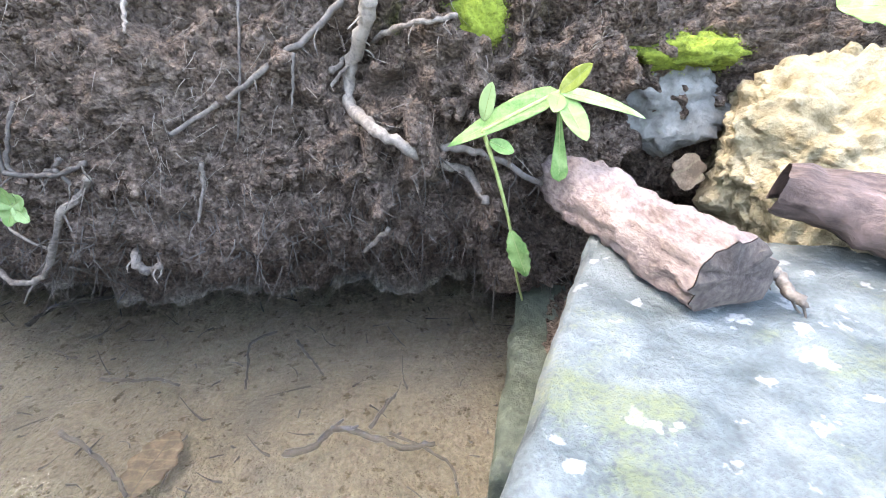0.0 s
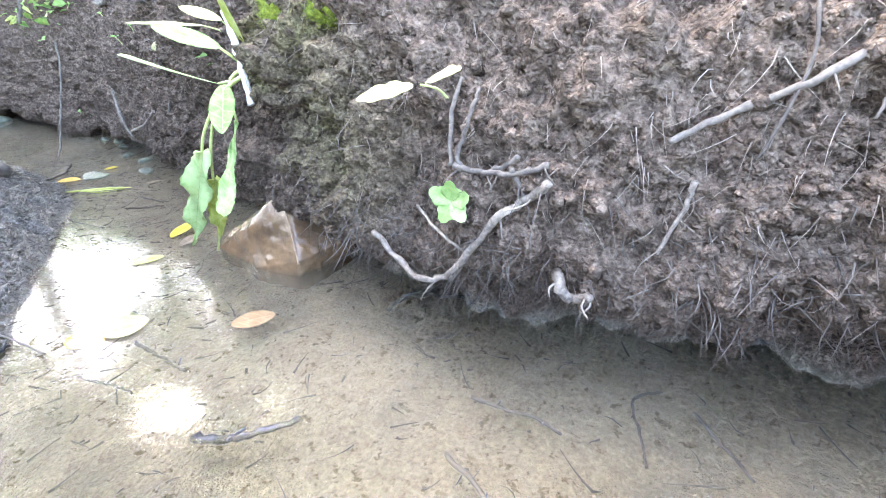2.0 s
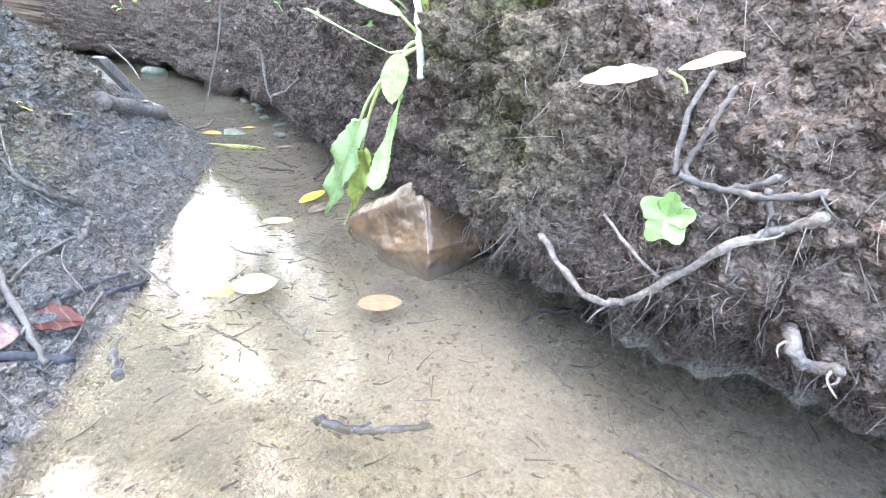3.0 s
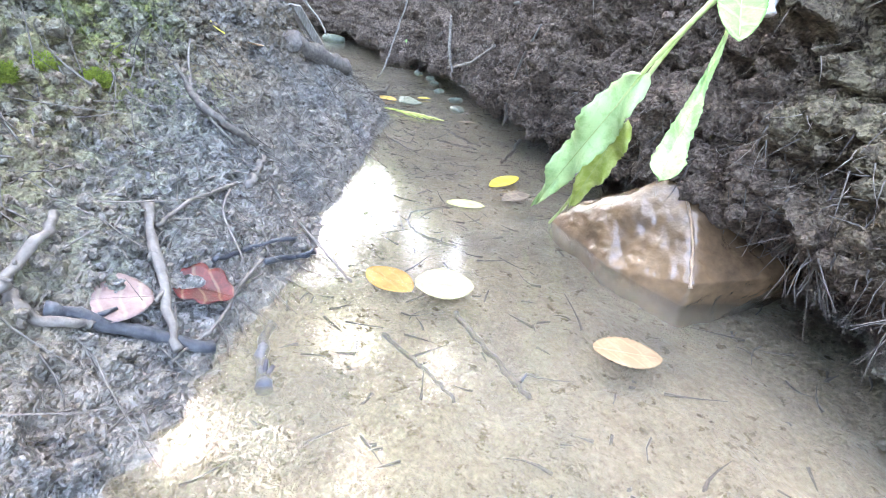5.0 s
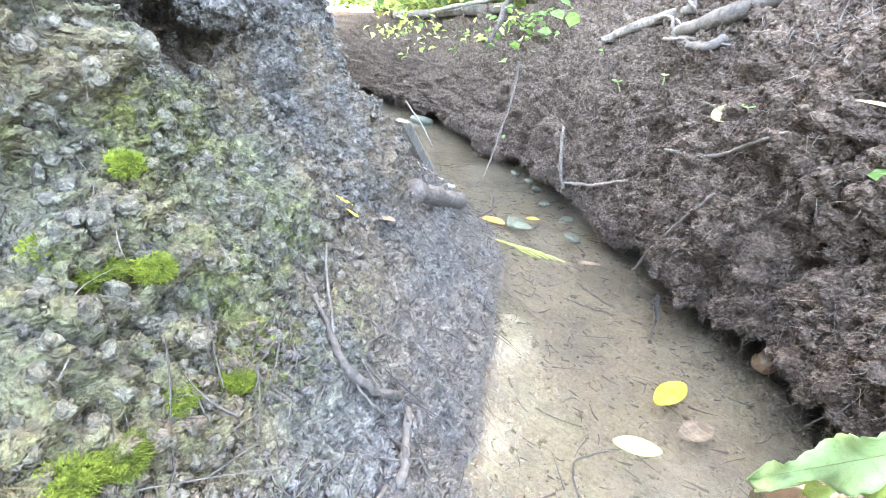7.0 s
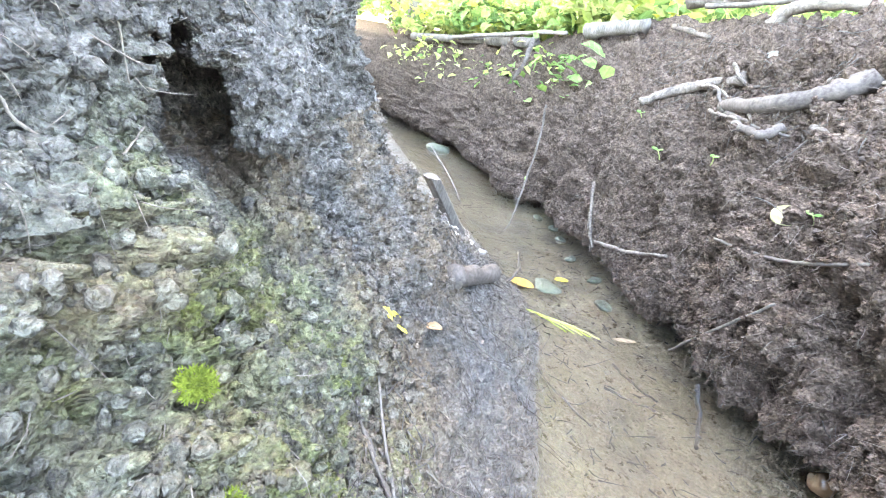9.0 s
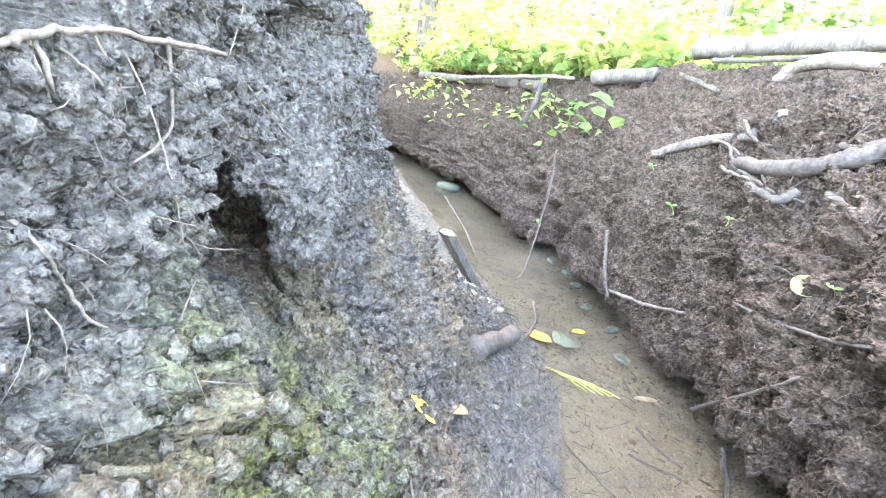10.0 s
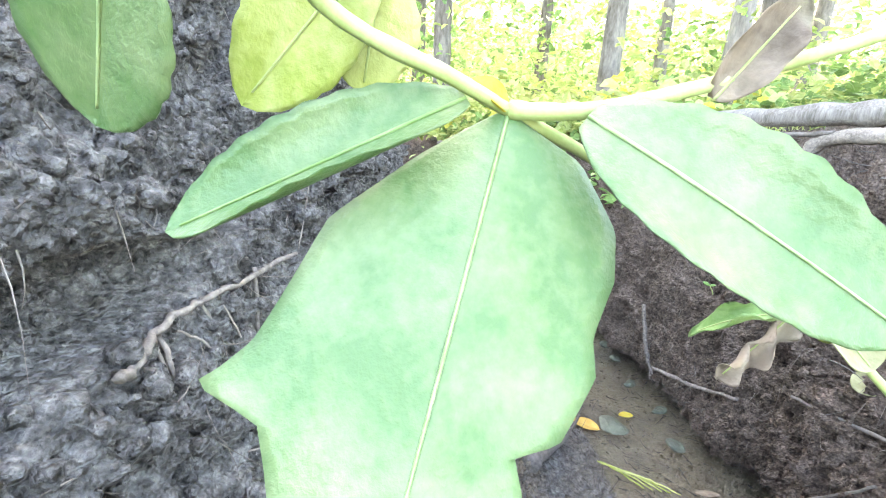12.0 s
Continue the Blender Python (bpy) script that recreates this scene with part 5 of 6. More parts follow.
strand("twig", [(-3.163, 1.393, -0.012), (-3.284, 1.321, -0.012), (-3.407, 1.329, -0.012), (-3.495, 1.415, -0.012), (-3.473, 1.601, -0.012)], 0.006, 0.0042, WET_WOOD, "thin bent stalk sunk in the stream", "", "sunken twigs")
strand("twig", [(-2.814, 1.136, -0.012), (-2.675, 1.119, -0.012), (-2.541, 1.105, -0.012), (-2.454, 1.097, -0.012)], 0.01, 0.007, WET_WOOD, "dark stick sunk in the stream", "", "sunken twigs")
strand("twig", [(-2.768, 0.569, -0.012), (-2.882, 0.590, -0.012), (-3.003, 0.652, -0.012)], 0.018, 0.0126, WET_WOOD, "thick brown stick sunk in the stream", "", "sunken twigs")
strand("twig", [(-2.823, 0.899, -0.012), (-2.714, 0.915, -0.012), (-2.609, 0.931, -0.012), (-2.536, 0.931, -0.012)], 0.007, 0.0049, WET_WOOD, "thin dark twig sunk in the stream", "", "sunken twigs")
strand("twig", [(-2.147, 0.871, -0.012), (-2.036, 0.917, -0.012), (-1.948, 0.985, -0.012), (-1.861, 1.091, -0.012)], 0.016, 0.0112, WET_WOOD, "brown stick sunk in the stream", "", "sunken twigs")
strand("twig", [(-1.927, 1.772, -0.012), (-1.884, 1.909, -0.012), (-1.690, 1.986, -0.012), (-1.486, 2.011, -0.012)], 0.012, 0.0084, WET_WOOD, "black twig lying in the shallow water", "", "sunken twigs")
strand("twig", [(-1.357, 1.416, -0.012), (-1.247, 1.406, -0.012), (-1.141, 1.412, -0.012), (-1.033, 1.377, -0.012)], 0.008, 0.0056, WET_WOOD, "dark twig sunk in the stream", "", "sunken twigs")
strand("twig", [(-4.399, 2.140, -0.012), (-4.288, 2.206, -0.012), (-4.177, 2.285, -0.012)], 0.008, 0.0056, WET_WOOD, "dark twig sunk in the stream", "", "sunken twigs")
strand("twig", [(-4.248, 2.714, -0.012), (-4.067, 2.486, -0.012), (-3.925, 2.274, -0.012)], 0.014, 0.0098, WET_WOOD, "dark stick sunk in the stream", "", "sunken twigs")
strand("twig", [(-4.881, 1.900, -0.012), (-4.510, 1.855, -0.012), (-4.200, 1.861, -0.012)], 0.007, 0.0049, WET_WOOD, "dark twig lying at the water edge", "", "sunken twigs")
strand("twig", [(-4.547, 2.351, -0.012), (-4.363, 2.335, -0.012), (-4.228, 2.357, -0.012)], 0.008, 0.0056, WET_WOOD, "dark twig sunk in the stream", "", "sunken twigs")

# leaves on water and shore
fallen_leaf((-2.99, 1.10, 0.008), (0.10, 0.16, 0), 0.19, 0.18, CREAM, "pale lime leaf floating flat on the water", cup=0.05, teeth=9)
fallen_leaf((-3.22, 1.06, -0.055), (0.2, 0.06, 0), 0.20, 0.14, ORANGE, "sunken orange brown leaf under shallow water", cup=0.04)
fallen_leaf((-3.50, 1.58, 0.008), (0.12, 0.16, 0), 0.17, 0.09, LIME, "dull green leaf floating on the water", cup=0.06, teeth=8)
fallen_leaf((-3.58, 1.90, 0.010), (-0.04, 0.22, 0.015), 0.22, 0.10, YELLOW, "bright yellow leaf floating on the water", cup=0.12)
fallen_leaf((-3.42, 1.84, 0.008), (0.02, 0.16, 0.02), 0.15, 0.10, DRY, "small brown leaf floating on the water", cup=0.2)
fallen_leaf((-2.50, 1.38, 0.008), (0.12, 0.13, 0), 0.19, 0.13, PEACH, "peach brown leaf floating on the water", cup=0.04, teeth=11)
fallen_leaf((-0.98, 0.92, -0.03), (0.02, 0.2, 0), 0.26, 0.16, DRY, "sunken brown oak leaf lying in the stream", cup=0.04, lobes=4, stalk=0.2)
fallen_leaf((-3.10, 0.44, 0.13), (0.08, 0.14, -0.05), 0.16, 0.13, RED, "wet dark red leaf lying on the mud", (0.3, 0.1, 1), lobes=3, cup=0.25)
fallen_leaf((-3.00, 0.40, 0.15), (0.02, -0.18, 0.05), 0.19, 0.14, PINK, "faded pinkish leaf lying on the mud", (0.4, 0, 1), cup=0.1)
fallen_leaf((-4.50, 0.86, 0.60), (0.12, 0.05, -0.05), 0.14, 0.07, YELLOW, "yellow green leaf lying on the shore", (0.2, 0.4, 0.9))
fallen_leaf((-5.55, 2.30, 0.010), (0.16, 0.10, 0), 0.19, 0.13, ORANGE, "orange yellow leaf at the water edge")
fallen_leaf((-5.47, 2.66, 0.010), (0.04, 0.10, 0), 0.11, 0.07, YELLOW, "small yellow leaf floating on the water")
fallen_leaf((-4.23, 2.63, 1.07), (0.10, -0.02, -0.03), 0.13, 0.12, CREAM, "pale cream leaf standing on its stalk", (0.4, -0.7, 0.6), stalk=0.10)
fallen_leaf((-4.72, 2.52, 0.010), (0.06, 0.12, 0), 0.15, 0.05, DRY, "dark wet leaf floating on the water")
fallen_leaf((-4.95, 1.55, 0.20), (0.18, 0.16, -0.04), 0.2, 0.07, PINK, "long faded leaf lying on the shore", (0.2, 0.4, 0.9))
fallen_leaf((-4.55, 0.98, 0.50), (0.1, 0.1, 0), 0.16, 0.10, PEACH, "pale brown leaf lying on the shore", (0.2, 0.4, 0.9))
for k in range(5):
    strand("grass_blade", [(-5.22 + 0.05 * k, 2.10 + 0.03 * k, 0.02), (-5.05 + 0.04 * k, 2.20 + 0.035 * k, 0.02), (-4.86 + 0.03 * k, 2.26 + 0.04 * k, 0.012)], 0.006, 0.004, LIME, "yellow green grass blade trailing in the water", "grass", "trailing grass", False)


def sprout(place, size, label, seed):
    rr = random.Random(seed)
    o = Vector(place)
    up = o + Vector((rr.uniform(-0.02, 0.02), -0.03, size))
    leaves = [(up, up + Vector((math.cos(a), math.sin(a) * 0.8 - 0.3, 0.25)) * size * 0.8, size * 0.5, (0, -0.4, 1), dict(shape="oval", nu=10, nv=4)) for a in (rr.uniform(0, 1), rr.uniform(2.2, 3.2))]
    plant("sprout", place, leaves, [[o, o.lerp(up, 0.5) + Vector((0.005, 0, 0)), up]], label, GREEN, stem_r=0.004)["group"] = "sprouts"


for k, (x, y, z, s) in enumerate([(-7.05, 3.52, 0.14, 0.13), (-5.22, 3.03, 1.02, 0.06), (-4.75, 2.85, 1.12, 0.05), (-4.05, 2.62, 1.05, 0.05), (-5.6, 3.2, 1.2, 0.06)]):
    sprout((x, y, z), s, "tiny two leaved green sprout on the bank", k)


# ---- shoot hanging in front of the grey bank ----
NODE = (-3.525, 0.210, 2.114)
LOBED = (((0, 0.06, 0.13, 0.31, 0.45, 0.57, 0.63, 0.665, 0.70, 0.76, 0.83, 0.86, 0.93, 1.0), (0.01, 0.08, 0.15, 0.28, 0.31, 0.335, 0.375, 0.41, 0.27, 0.235, 0.20, 0.135, 0.07, 0.0)),
         ((0, 0.05, 0.18, 0.28, 0.40, 0.47, 0.60, 0.64, 0.70, 0.78, 0.82, 0.88, 0.94, 1.0), (0.01, 0.17, 0.265, 0.28, 0.255, 0.27, 0.225, 0.155, 0.185, 0.165, 0.105, 0.105, 0.05, 0.0)))
plant("hanging_shoot", (-4.3, -0.9, 2.42), [
    (NODE, (-3.398, 0.090, 1.925), 0.08, (0.78, -0.35, 0.58), dict(shape="broad", cup=-0.22, droop=0.10, ruffle=0.012, nu=64, nv=16, sides=LOBED)),
    ((-3.521, 0.182, 2.119), (-3.570, 0.044, 2.046), 0.062, (0.6, -0.4, 0.75), dict(shape="oval", teeth=9, cup=0.0, curl=-1.4, nu=40)),
    ((-3.488, 0.231, 2.114), (-3.365, 0.318, 2.040), 0.080, (0.75, -0.5, 0.5), dict(shape="oval", teeth=9, cup=-0.15, curl=-0.9, droop=0.1, nu=40)),
    ((-3.549, 0.038, 2.192), (-3.620, 0.013, 2.093), 0.087, (0.85, -0.3, 0.3), dict(shape="oval", teeth=7)),
    ((-3.549, 0.143, 2.186), (-3.595, 0.084, 2.108), 0.062, (0.9, -0.3, 0.2), dict(shape="oval", teeth=7, mat=LIME)),
    ((-3.555, 0.149, 2.180), (-3.567, 0.143, 2.118), 0.050, (0.9, -0.3, 0.2), dict(shape="oval", teeth=6, mat=LIME)),
    (NODE, (-3.531, 0.187, 2.127), 0.019, (0.6, -0.3, 0.8), dict(shape="oval", nu=8, nv=4, curl=1.0, mat=YELLOW)),
    ((-3.477, 0.460, 1.984), (-3.545, 0.400, 1.972), 0.032, (0.5, -0.3, 0.8), dict(shape="oval", curl=2.0, droop=0.5, ruffle=0.12, teeth=7, mat=PALE_GREEN)),
    ((-3.485, 0.452, 1.985), (-3.515, 0.425, 1.915), 0.032, (0.8, -0.4, 0.2), dict(shape="oval", curl=2.2, ruffle=0.2, teeth=7, mat=DRY)),
    ((-3.470, 0.466, 1.984), (-3.440, 0.475, 1.955), 0.045, (0.6, -0.5, 0.6), dict(shape="oval", curl=1.0, mat=CREAM)),
    ((-3.48, 0.46, 1.985), (-3.462, 0.478, 1.97), 0.03, (0.8, -0.4, 0.4), dict(shape="oval", nu=8, nv=4, mat=LIME)),
    ((-3.481, 0.307, 2.126), (-3.463, 0.336, 2.176), 0.035, (0.8, -0.5, 0.2), dict(shape="oval", curl=1.3, ruffle=0.1, mat=DRY))],
    [[(-4.3, -0.9, 2.42), (-4.05, -0.55, 2.70), (-3.85, -0.15, 2.55), (-3.549, 0.075, 2.211), (-3.530, 0.114, 2.154), (-3.518, 0.174, 2.127), NODE, (-3.512, 0.282, 2.082), (-3.493, 0.373, 2.033), (-3.477, 0.460, 1.984), (-3.42, 0.49, 1.93)],
     [NODE, (-3.499, 0.246, 2.117), (-3.481, 0.314, 2.136), (-3.446, 0.377, 2.162), (-3.405, 0.422, 2.186)], [(-3.549, 0.075, 2.211), (-3.549, 0.038, 2.192)], [(-3.530, 0.114, 2.154), (-3.549, 0.143, 2.186)]],
    "green shoot with large toothed leaves and dried leaves below", SHOOT, stem_r=0.0052, category="shoot")


# ---- crumbs of soil, root hairs and litter on the banks ----
def joined(name, verts, faces, mat, label, category, smooth=False):
    me = bpy.data.meshes.new(name)
    k = faces.shape[1]
    me.vertices.add(len(verts)), me.loops.add(faces.size), me.polygons.add(len(faces))
    me.vertices.foreach_set("co", verts.astype(np.float32).ravel())
    me.loops.foreach_set("vertex_index", faces.astype(np.int32).ravel())
    me.polygons.foreach_set("loop_start", np.arange(0, faces.size, k, dtype=np.int32))
    me.polygons.foreach_set("use_smooth", np.full(len(faces), smooth, dtype=bool))
    me.update(calc_edges=True)
    me.materials.append(mat)
    return tagged(new(name, me), label, category, kind="stuff")


def pick(low, high, count, x0, x1, seed, zmin=-1.0):
    r = np.random.RandomState(seed)
    P, b = SHEET["place"], SHEET["band"]
    ok = np.where((b > low) & (b < high) & (P[:, 0] > x0) & (P[:, 0] < x1) & (P[:, 2] > zmin))[0]
    i = r.choice(ok, count)
    SHEET["picked"] = i
    return P[i], SHEET["normal"][i], r


def crumbs(name, low, high, count, x0, x1, seed, size, label, detail=1, share=None):
    p, nrm, r = pick(low, high, count, x0, x1, seed, 0.0)
    bm = bmesh.new()
    bmesh.ops.create_icosphere(bm, subdivisions=detail, radius=1.0)
    unit = np.array([v.co[:] for v in bm.verts])
    tri = np.array([[v.index for v in f.verts] for f in bm.faces])
    bm.free()
    s = size * (0.35 + r.pareto(3.0, count).clip(0, 1.3))[:, None, None]
    v = unit[None] * (1 + (0.5 if detail == 1 else 0.28) * r.uniform(-1, 1, (count, len(unit), 1))) * s * r.uniform(0.55, 1.2, (count, 1, 3))
    v += (p + nrm * s[:, 0] * 0.15)[:, None, :]
    f = tri[None] + (np.arange(count) * len(unit))[:, None, None]
    return soil_kind(joined(name, v.reshape(-1, 3), f.reshape(-1, 3), SOIL, label, "soil", True), **{key: np.repeat(v[SHEET["picked"]], len(unit)) * (share or {}).get(key, 1.0) for key, v in SHEET["layers"].items()})


crumbs("bank_crumbs", 17.5, 23.5, 12000, -6.5, 0.7, 1, 0.0080, "loose brown soil crumbs clinging to the bank")
crumbs("bank_clods", 17.8, 23.0, 3600, -5.5, 0.6, 4, 0.0150, "brown clods of soil on the eroded bank", 2)
crumbs("grey_crumbs", 3.5, 10.4, 12000, -5.6, -2.8, 2, 0.0060, "loose grey soil crumbs on the steep bank")
crumbs("grey_clods", 4.5, 10.2, 6500, -5.5, -3.0, 5, 0.0150, "grey clods of soil on the steep bank", 2, {"moss": 0.45, "sand": 0.5})
crumbs("shore_crumbs", 9.5, 12.0, 9000, -6.2, -2.6, 3, 0.0095, "wet lumps of mud on the shore", 1, {"bed": 0.0, "moss": 0.0})
for dx, dy, dz, w, h in ((0.02, 0.16, 0.10, 0.085, 0.10), (0.03, 0.21, 0.0, 0.07, 0.10), (0.0, 0.07, 0.17, 0.08, 0.05), (0.02, 0.14, -0.03, 0.045, 0.06)):
    soil_kind(stone("soil_clump", (-4.56 + dx, 0.26 + dy, 1.25 + dz), (w, w, h), SOIL, "grey clump of rooty soil hanging before a hollow", int(500 * w + 100 * dz), 0, 2, 0.5, 5, category="soil"), grey=1.0)["group"] = "soil clumps"


def hairs(name, low, high, count, x0, x1, seed, mat, length, thick, label, hang=1.0, flat=0.0):
    """Many fine hair roots or stalks, each a bent three-sided thread."""
    p, nrm, r = pick(low, high, count, x0, x1, seed, -0.2 if low > 12 and high < 16 else 0.0)
    L = length * r.uniform(0.35, 1.5, (count, 1))
    way = nrm * r.uniform(0.1, 0.6, (count, 1)) + r.normal(0, 0.6, (count, 3)) + np.array((0, 0, -1.0)) * hang
    if flat:
        way -= nrm * (way * nrm).sum(1)[:, None] * flat
    way /= np.linalg.norm(way, axis=1)[:, None]
    bend = r.normal(0, 0.55, (count, 3))
    side = np.cross(way, r.normal(0, 1, (count, 3)))
    side /= np.linalg.norm(side, axis=1)[:, None] + 1e-9
    other = np.cross(way, side)
    rings = []
    for k in range(4):
        t = k / 3
        c = p + nrm * 0.006 + way * L * t + bend * L * t * t * 0.7
        w = thick * (1 - 0.75 * t) * r.uniform(0.7, 1.3, (count, 1))
        rings += [c + (side * math.cos(a) + other * math.sin(a)) * w for a in (0, 2.1, 4.2)]
    v = np.stack(rings, 1)
    q = []
    for k in range(3):
        for j in range(3):
            q.append((k * 3 + j, k * 3 + (j + 1) % 3, k * 3 + 3 + (j + 1) % 3, k * 3 + 3 + j))
    f = np.array(q)[None] + (np.arange(count) * 12)[:, None, None]
    return joined(name, v.reshape(-1, 3), f.reshape(-1, 4), mat, label, "roots", True)


hairs("root_hairs", 16.3, 19.3, 1100, -9, 0.6, 11, ROOT_DARK, 0.085, 0.0024, "tangle of dark hair roots hanging under the bank")
hairs("root_hairs", 16.9, 18.7, 650, -2.4, 0.2, 21, ROOT_DARK, 0.10, 0.0030, "thick tangle of dark roots under the overhanging bank", 0.7)
hairs("root_hairs", 18.5, 23.5, 3200, -7.5, 0.6, 12, ROOT_PALE, 0.07, 0.0018, "fine pale root hairs on the brown bank")
hairs("root_hairs", 3.5, 9.0, 900, -6, -3.2, 13, ROOT_PALE, 0.07, 0.0016, "fine pale root hairs on the grey bank")
hairs("shore_litter", 9.6, 12.2, 900, -6.8, -2.7, 14, ROOT_DARK, 0.13, 0.0032, "small dark twigs and stalks littering the shore", 0.0, 1.0)
hairs("shore_straw", 9.6, 12.2, 350, -6.8, -2.7, 15, TWIG, 0.14, 0.0028, "small pale straws littering the shore", 0.0, 1.0)
hairs("stream_litter", 12.6, 15.8, 800, -7.5, 0.4, 16, WET_WOOD, 0.08, 0.005, "small dark sunken twigs on the stream bed", 0.0, 1.0)
hairs("slope_litter", 21.5, 25.0, 1500, -9, 0.6, 17, TWIG, 0.12, 0.004, "dry stalks and twigs littering the upper bank", 0.0, 1.0)
hairs("grass", 23.3, 25.0, 1500, -13, -6.2, 18, LIME, 0.26, 0.007, "thin pale grass along the bank edge", -0.9)
hairs("grass", 23.8, 25.0, 900, -13, -4.5, 19, GREEN, 0.22, 0.006, "thin green grass along the bank edge", -0.9)


# ---- woodland beyond the bank ----
def ground_height(x, y):
    return 1.45 + 0.055 * np.clip(np.abs(y - 3.5), 0, 12) + 0.08 * np.clip(x + 12, -1, 6)


def foliage(name, spots, leaf, mat, label, seed, category="undergrowth", kind="stuff", flat=0.5):
    """Leaves as folded blades at the given places."""
    r = np.random.RandomState(seed)
    n = len(spots)
    size = leaf * r.uniform(0.5, 1.35, (n, 1))
    nrm = r.normal(0, 1, (n, 3)) * (1 - flat) + np.array((0, 0, 1.0))
    nrm /= np.linalg.norm(nrm, axis=1)[:, None]
    way = np.cross(nrm, r.normal(0, 1, (n, 3)))
    way /= np.linalg.norm(way, axis=1)[:, None] + 1e-9
    side = np.cross(nrm, way)
    w = size * r.uniform(0.28, 0.42, (n, 1))
    dip = nrm * size * 0.10
    v = np.stack((spots, spots + way * size * 0.35 + side * w + dip, spots + way * size * 0.72 + side * w * 0.72 + dip, spots + way * size - nrm * size * 0.12,
                  spots + way * size * 0.72 - side * w * 0.72 + dip, spots + way * size * 0.35 - side * w + dip, spots + way * size * 0.5), 1)
    t = np.array([(0, 1, 6), (1, 2, 6), (2, 3, 6), (3, 4, 6), (4, 5, 6), (5, 0, 6)])
    f = t[None] + (np.arange(n) * 7)[:, None, None]
    ob = joined(name, v.reshape(-1, 3), f.reshape(-1, 3), mat, label, category)
    return ob


WOOD_LIME = leafy("woodland_lime_leaf", (0.208, 0.264, 0.064), (0.416, 0.456, 0.192), 3, glow=0.5)
WOOD_GREEN = leafy("woodland_green_leaf", (0.064, 0.128, 0.032), (0.192, 0.296, 0.088), 3, glow=0.45)
WOOD_YELLOW = leafy("woodland_yellow_leaf", (0.336, 0.320, 0.040), (0.496, 0.480, 0.112), 3, glow=0.5)


def weeds(count, x0, x1, y0, y1, tall, per, seed, spread=0.25):
    """Places of leaves on many small stalks standing on the woodland floor."""
    r = np.random.RandomState(seed)
    x, y = r.uniform(x0, x1, count), r.uniform(y0, y1, count)
    ok = y > right_face(np.clip(x, -13, 3)) + 0.40
    ok |= y < left_foot(np.clip(x, -13, 3)) - 2.9 - 1.6 * (x < -6.2)
    x, y = x[ok], y[ok]
    h = tall * r.uniform(0.25, 1.2, len(x)) * (1 + 0.6 * value_noise(np.stack((x, y, 0 * x), 1), 2.2, seed))
    t = r.uniform(0.1, 1, (len(x), per)) ** 0.7
    a = r.uniform(0, 6.3, (len(x), per))
    rad = spread * r.uniform(0.1, 1, (len(x), per)) * (0.4 + h[:, None] * 0.6)
    z = ground_height(x, y)[:, None] + h[:, None] * t
    return np.stack((x[:, None] + np.cos(a) * rad, y[:, None] + np.sin(a) * rad, z), 2).reshape(-1, 3)


foliage("undergrowth", weeds(420, -13, -6.9, 3.7, 8, 0.5, 9, 1), 0.17, WOOD_LIME, "bright lime green undergrowth along the far bank", 1)
foliage("undergrowth", weeds(330, -13, -6.6, 3.7, 9, 0.5, 8, 2), 0.16, WOOD_GREEN, "green undergrowth along the far bank", 2)
foliage("undergrowth", weeds(50, -12, -6.5, 3.9, 8, 0.6, 6, 3), 0.16, WOOD_YELLOW, "yellowing leaves among the undergrowth", 3)
foliage("bushes", weeds(650, -24, -11, -6, 18, 2.6, 30, 4, 0.5), 0.20, WOOD_LIME, "sunlit lime green bushes in the wood", 4)
foliage("bushes", weeds(500, -26, -12, -8, 20, 3.2, 34, 5, 0.6), 0.20, WOOD_GREEN, "green bushes in the wood", 5)
foliage("bushes", weeds(260, -12, -4, 6.0, 18, 1.3, 24, 6, 0.5), 0.18, WOOD_LIME, "lime green bushes behind the fallen log", 6)
foliage("bushes", weeds(220, -12, -4, 6.5, 18, 1.5, 24, 7, 0.5), 0.18, WOOD_GREEN, "green bushes behind the fallen log", 7)

def trailing(count, x0, x1, seed):
    """Places of leaves that hang over the edge of the far bank."""
    r = np.random.RandomState(seed)
    x = r.uniform(x0, x1, count)
    o = np.stack((x, right_face(x) + 0.10 + r.uniform(0, 0.5, count), right_rise(x) * r.uniform(1.15, 1.75, count)), 1)
    return (o[:, None, :] + r.normal(0, 1, (count, 9, 3)) * (0.16, 0.08, 0.10)).reshape(-1, 3)


foliage("trailing_weeds", trailing(45, -12, -7.2, 31), 0.13, WOOD_LIME, "pale green weeds trailing over the bank edge", 31)
foliage("trailing_weeds", trailing(30, -11, -6.6, 32), 0.13, WOOD_GREEN, "green weeds trailing over the bank edge", 32)
foliage("trailing_weeds", trailing(8, -7.0, -6.5, 33), 0.20, GREEN, "broad green leaves at the bank edge", 33)
TRUNK = simple("woodland_bark", (0.066, 0.056, 0.046), (0.224, 0.198, 0.172), 14, 0.9, 0.02, (1, 1, 0.3))


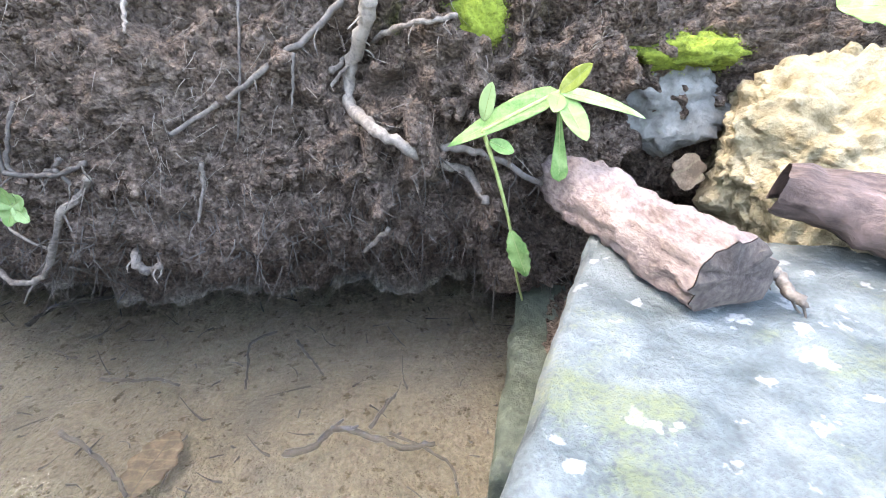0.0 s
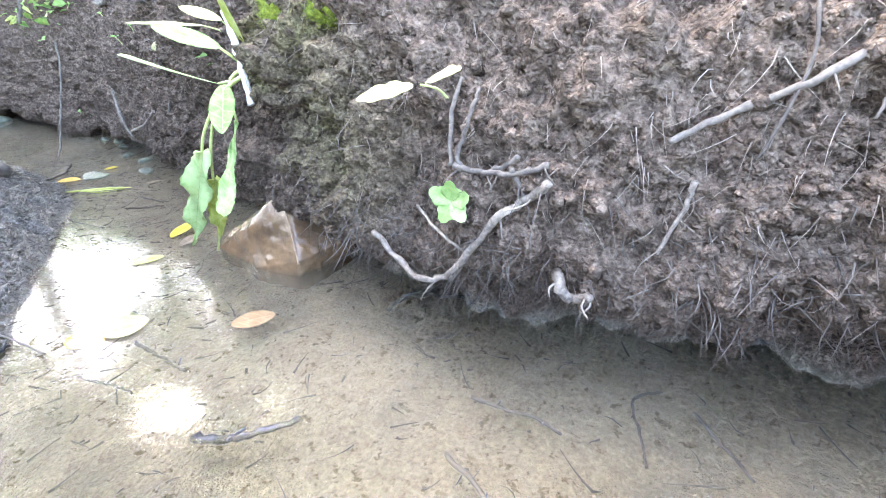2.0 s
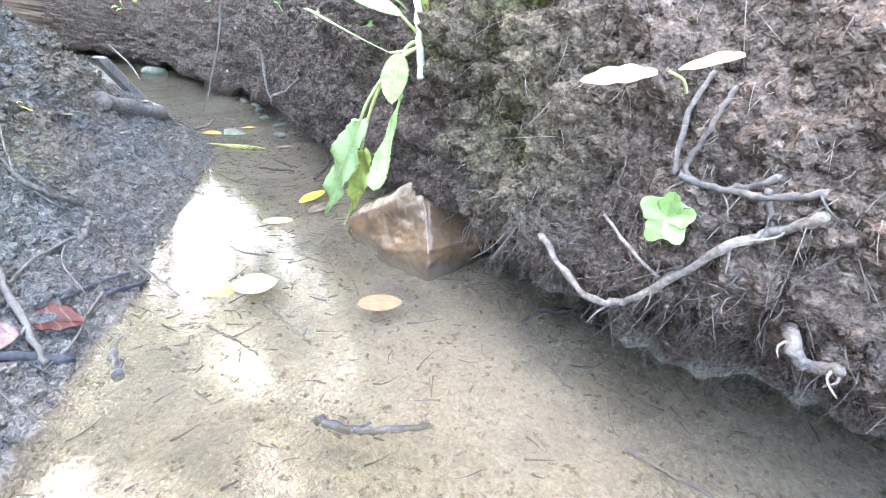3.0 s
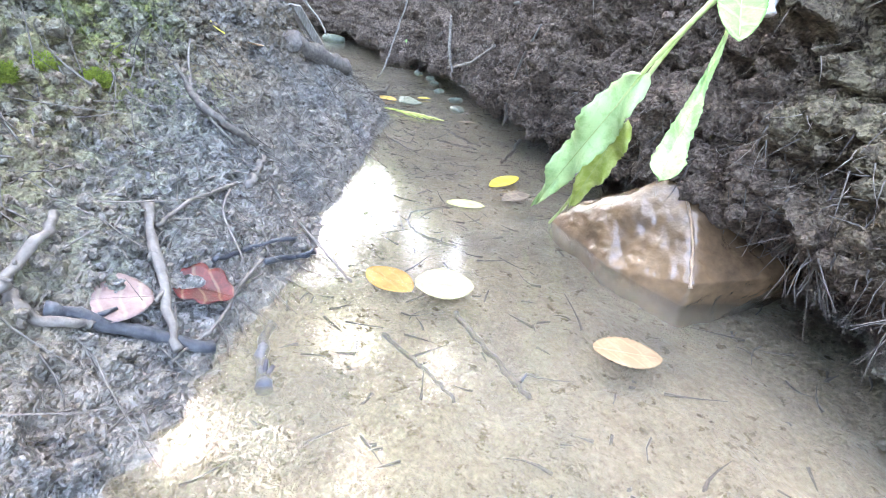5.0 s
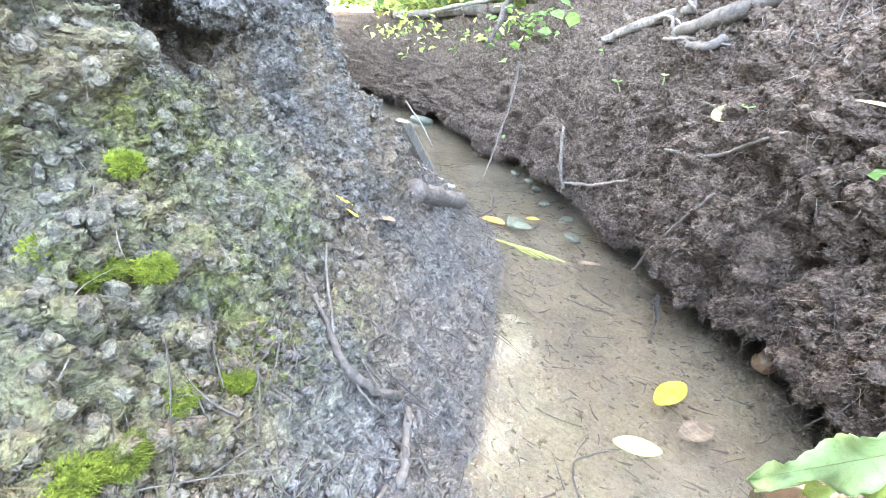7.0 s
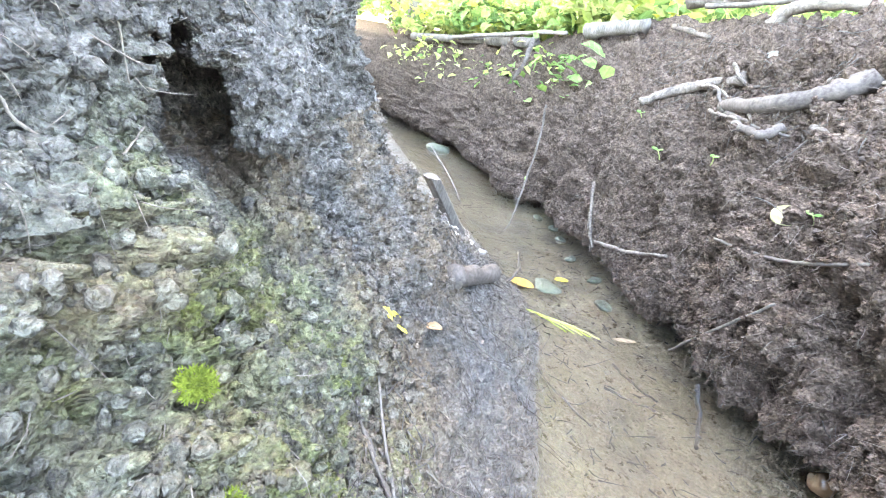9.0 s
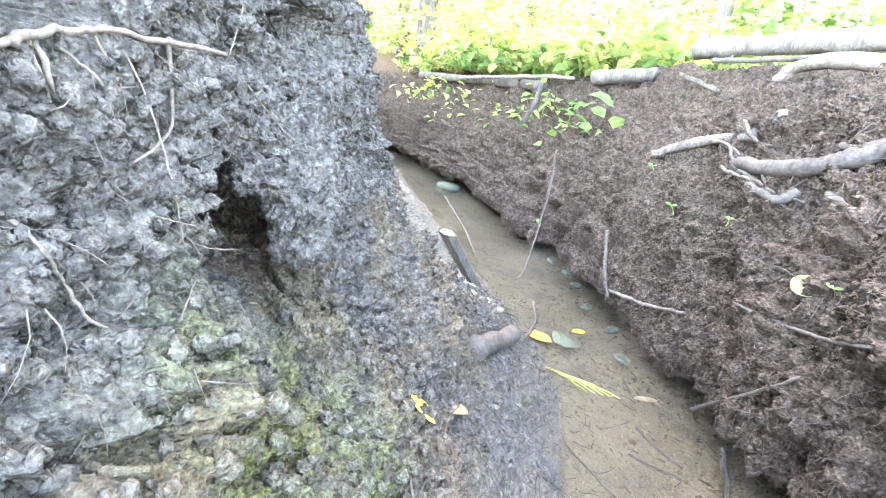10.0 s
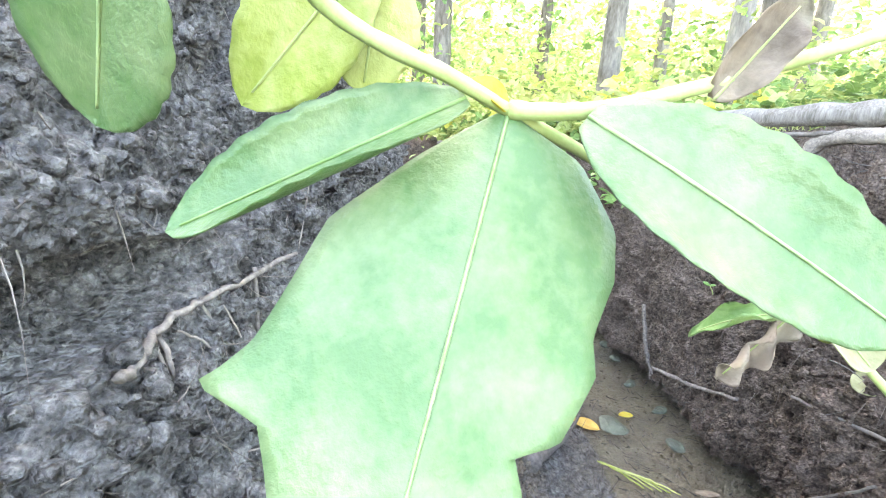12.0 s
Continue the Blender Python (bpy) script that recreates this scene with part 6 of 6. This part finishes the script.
def tree(place, height, r0, seed, label, leaves=4200, crown=(3.2, 3.0)):
    rr = random.Random(seed)
    nr = np.random.RandomState(seed)
    x, y = place
    o = Vector((x, y, float(ground_height(np.array(x), np.array(y))) - 0.1))
    thing = empty("tree", o)
    line = smooth_line([Vector((0, 0, 0)), Vector((rr.uniform(-0.2, 0.2), rr.uniform(-0.2, 0.2), height * 0.35)), Vector((rr.uniform(-0.4, 0.4), rr.uniform(-0.4, 0.4), height * 0.7)), Vector((rr.uniform(-0.6, 0.6), rr.uniform(-0.6, 0.6), height))], 5)
    bm = bmesh.new()
    tube(bm, line, r0, r0 * 0.25, 12, 0.06, rr)
    part("trunk", bm, TRUNK, thing)
    tips = []
    for k in range(9):
        i = rr.randrange(int(len(line) * 0.45), len(line))
        a = rr.uniform(0, 6.28)
        reach = rr.uniform(0.5, 1.0) * crown[0]
        tip = line[i] + Vector((math.cos(a) * reach, math.sin(a) * reach, rr.uniform(0.2, 1.6)))
        bm = bmesh.new()
        limb = smooth_line([line[i], line[i].lerp(tip, 0.5) + Vector((0, 0, 0.25)), tip], 5)
        tube(bm, limb, r0 * 0.35, r0 * 0.08, 7, 0.08, rr)
        part("limb", bm, TRUNK, thing)
        tips += [np.array(q) for q in limb[4:]]
    c = np.array(tips)[nr.randint(0, len(tips), leaves)] + nr.normal(0, 1, (leaves, 3)) * (0.55, 0.55, 0.35)
    crown_ob = foliage("crown", c, 0.20, WOOD_GREEN if seed % 2 else WOOD_LIME, "", seed)
    for key in ("label", "category", "kind"):
        if key in crown_ob:
            del crown_ob[key]
    crown_ob.parent = thing
    return tagged(thing, label, "tree", "woodland trees")


for k, (x, y, h, r0) in enumerate([(-14.2, 5.1, 9, 0.22), (-14.6, 8.2, 10, 0.20), (-11.3, 9.0, 9, 0.16), (-17.5, 2.4, 10, 0.24), (-10.5, 12.5, 9, 0.22), (-19, 6.5, 12, 0.25), (-8.2, 6.8, 12.5, 0.16), (-1.0, 9.0, 10, 0.24), (2.5, 7.6, 9, 0.2), (4.5, 5.5, 9, 0.22), (-16, -3.0, 11, 0.24), (-9.0, -6.0, 10, 0.22)]):
    tree((x, y), h, r0, 70 + k, "tall slender tree with a thin green crown")
for k, (x, y, h, r0) in enumerate([(-7.2, 10.2, 13, 0.2), (-9.6, 9.8, 14, 0.2), (-11.2, 7.4, 13.5, 0.22), (-4.4, 11.2, 13, 0.2), (-13.0, 4.6, 12, 0.2), (-12.6, 1.4, 15, 0.22), (-9.6, -0.5, 11, 0.2), (-10.4, 1.2, 12, 0.18)]):
    tree((x, y), h, r0, 90 + k, "tall woodland tree with a broad leafy crown", 8000 if k < 4 else 6500, (3.8, 3.0))
far = weeds(420, -60, -24, -30, 45, 10, 90, 9, 2.2)
foliage("far_woods", far, 0.55, WOOD_GREEN, "far green wood closing the view", 9, "woods")
foliage("far_woods", weeds(260, -60, -22, -30, 45, 8.0, 80, 10, 2.0), 0.5, WOOD_LIME, "far sunlit wood closing the view", 10, "woods")
foliage("far_woods", weeds(300, -24, 12, 18, 45, 6.0, 60, 12, 2.0), 0.5, WOOD_GREEN, "far green wood beyond the bank", 12, "woods")
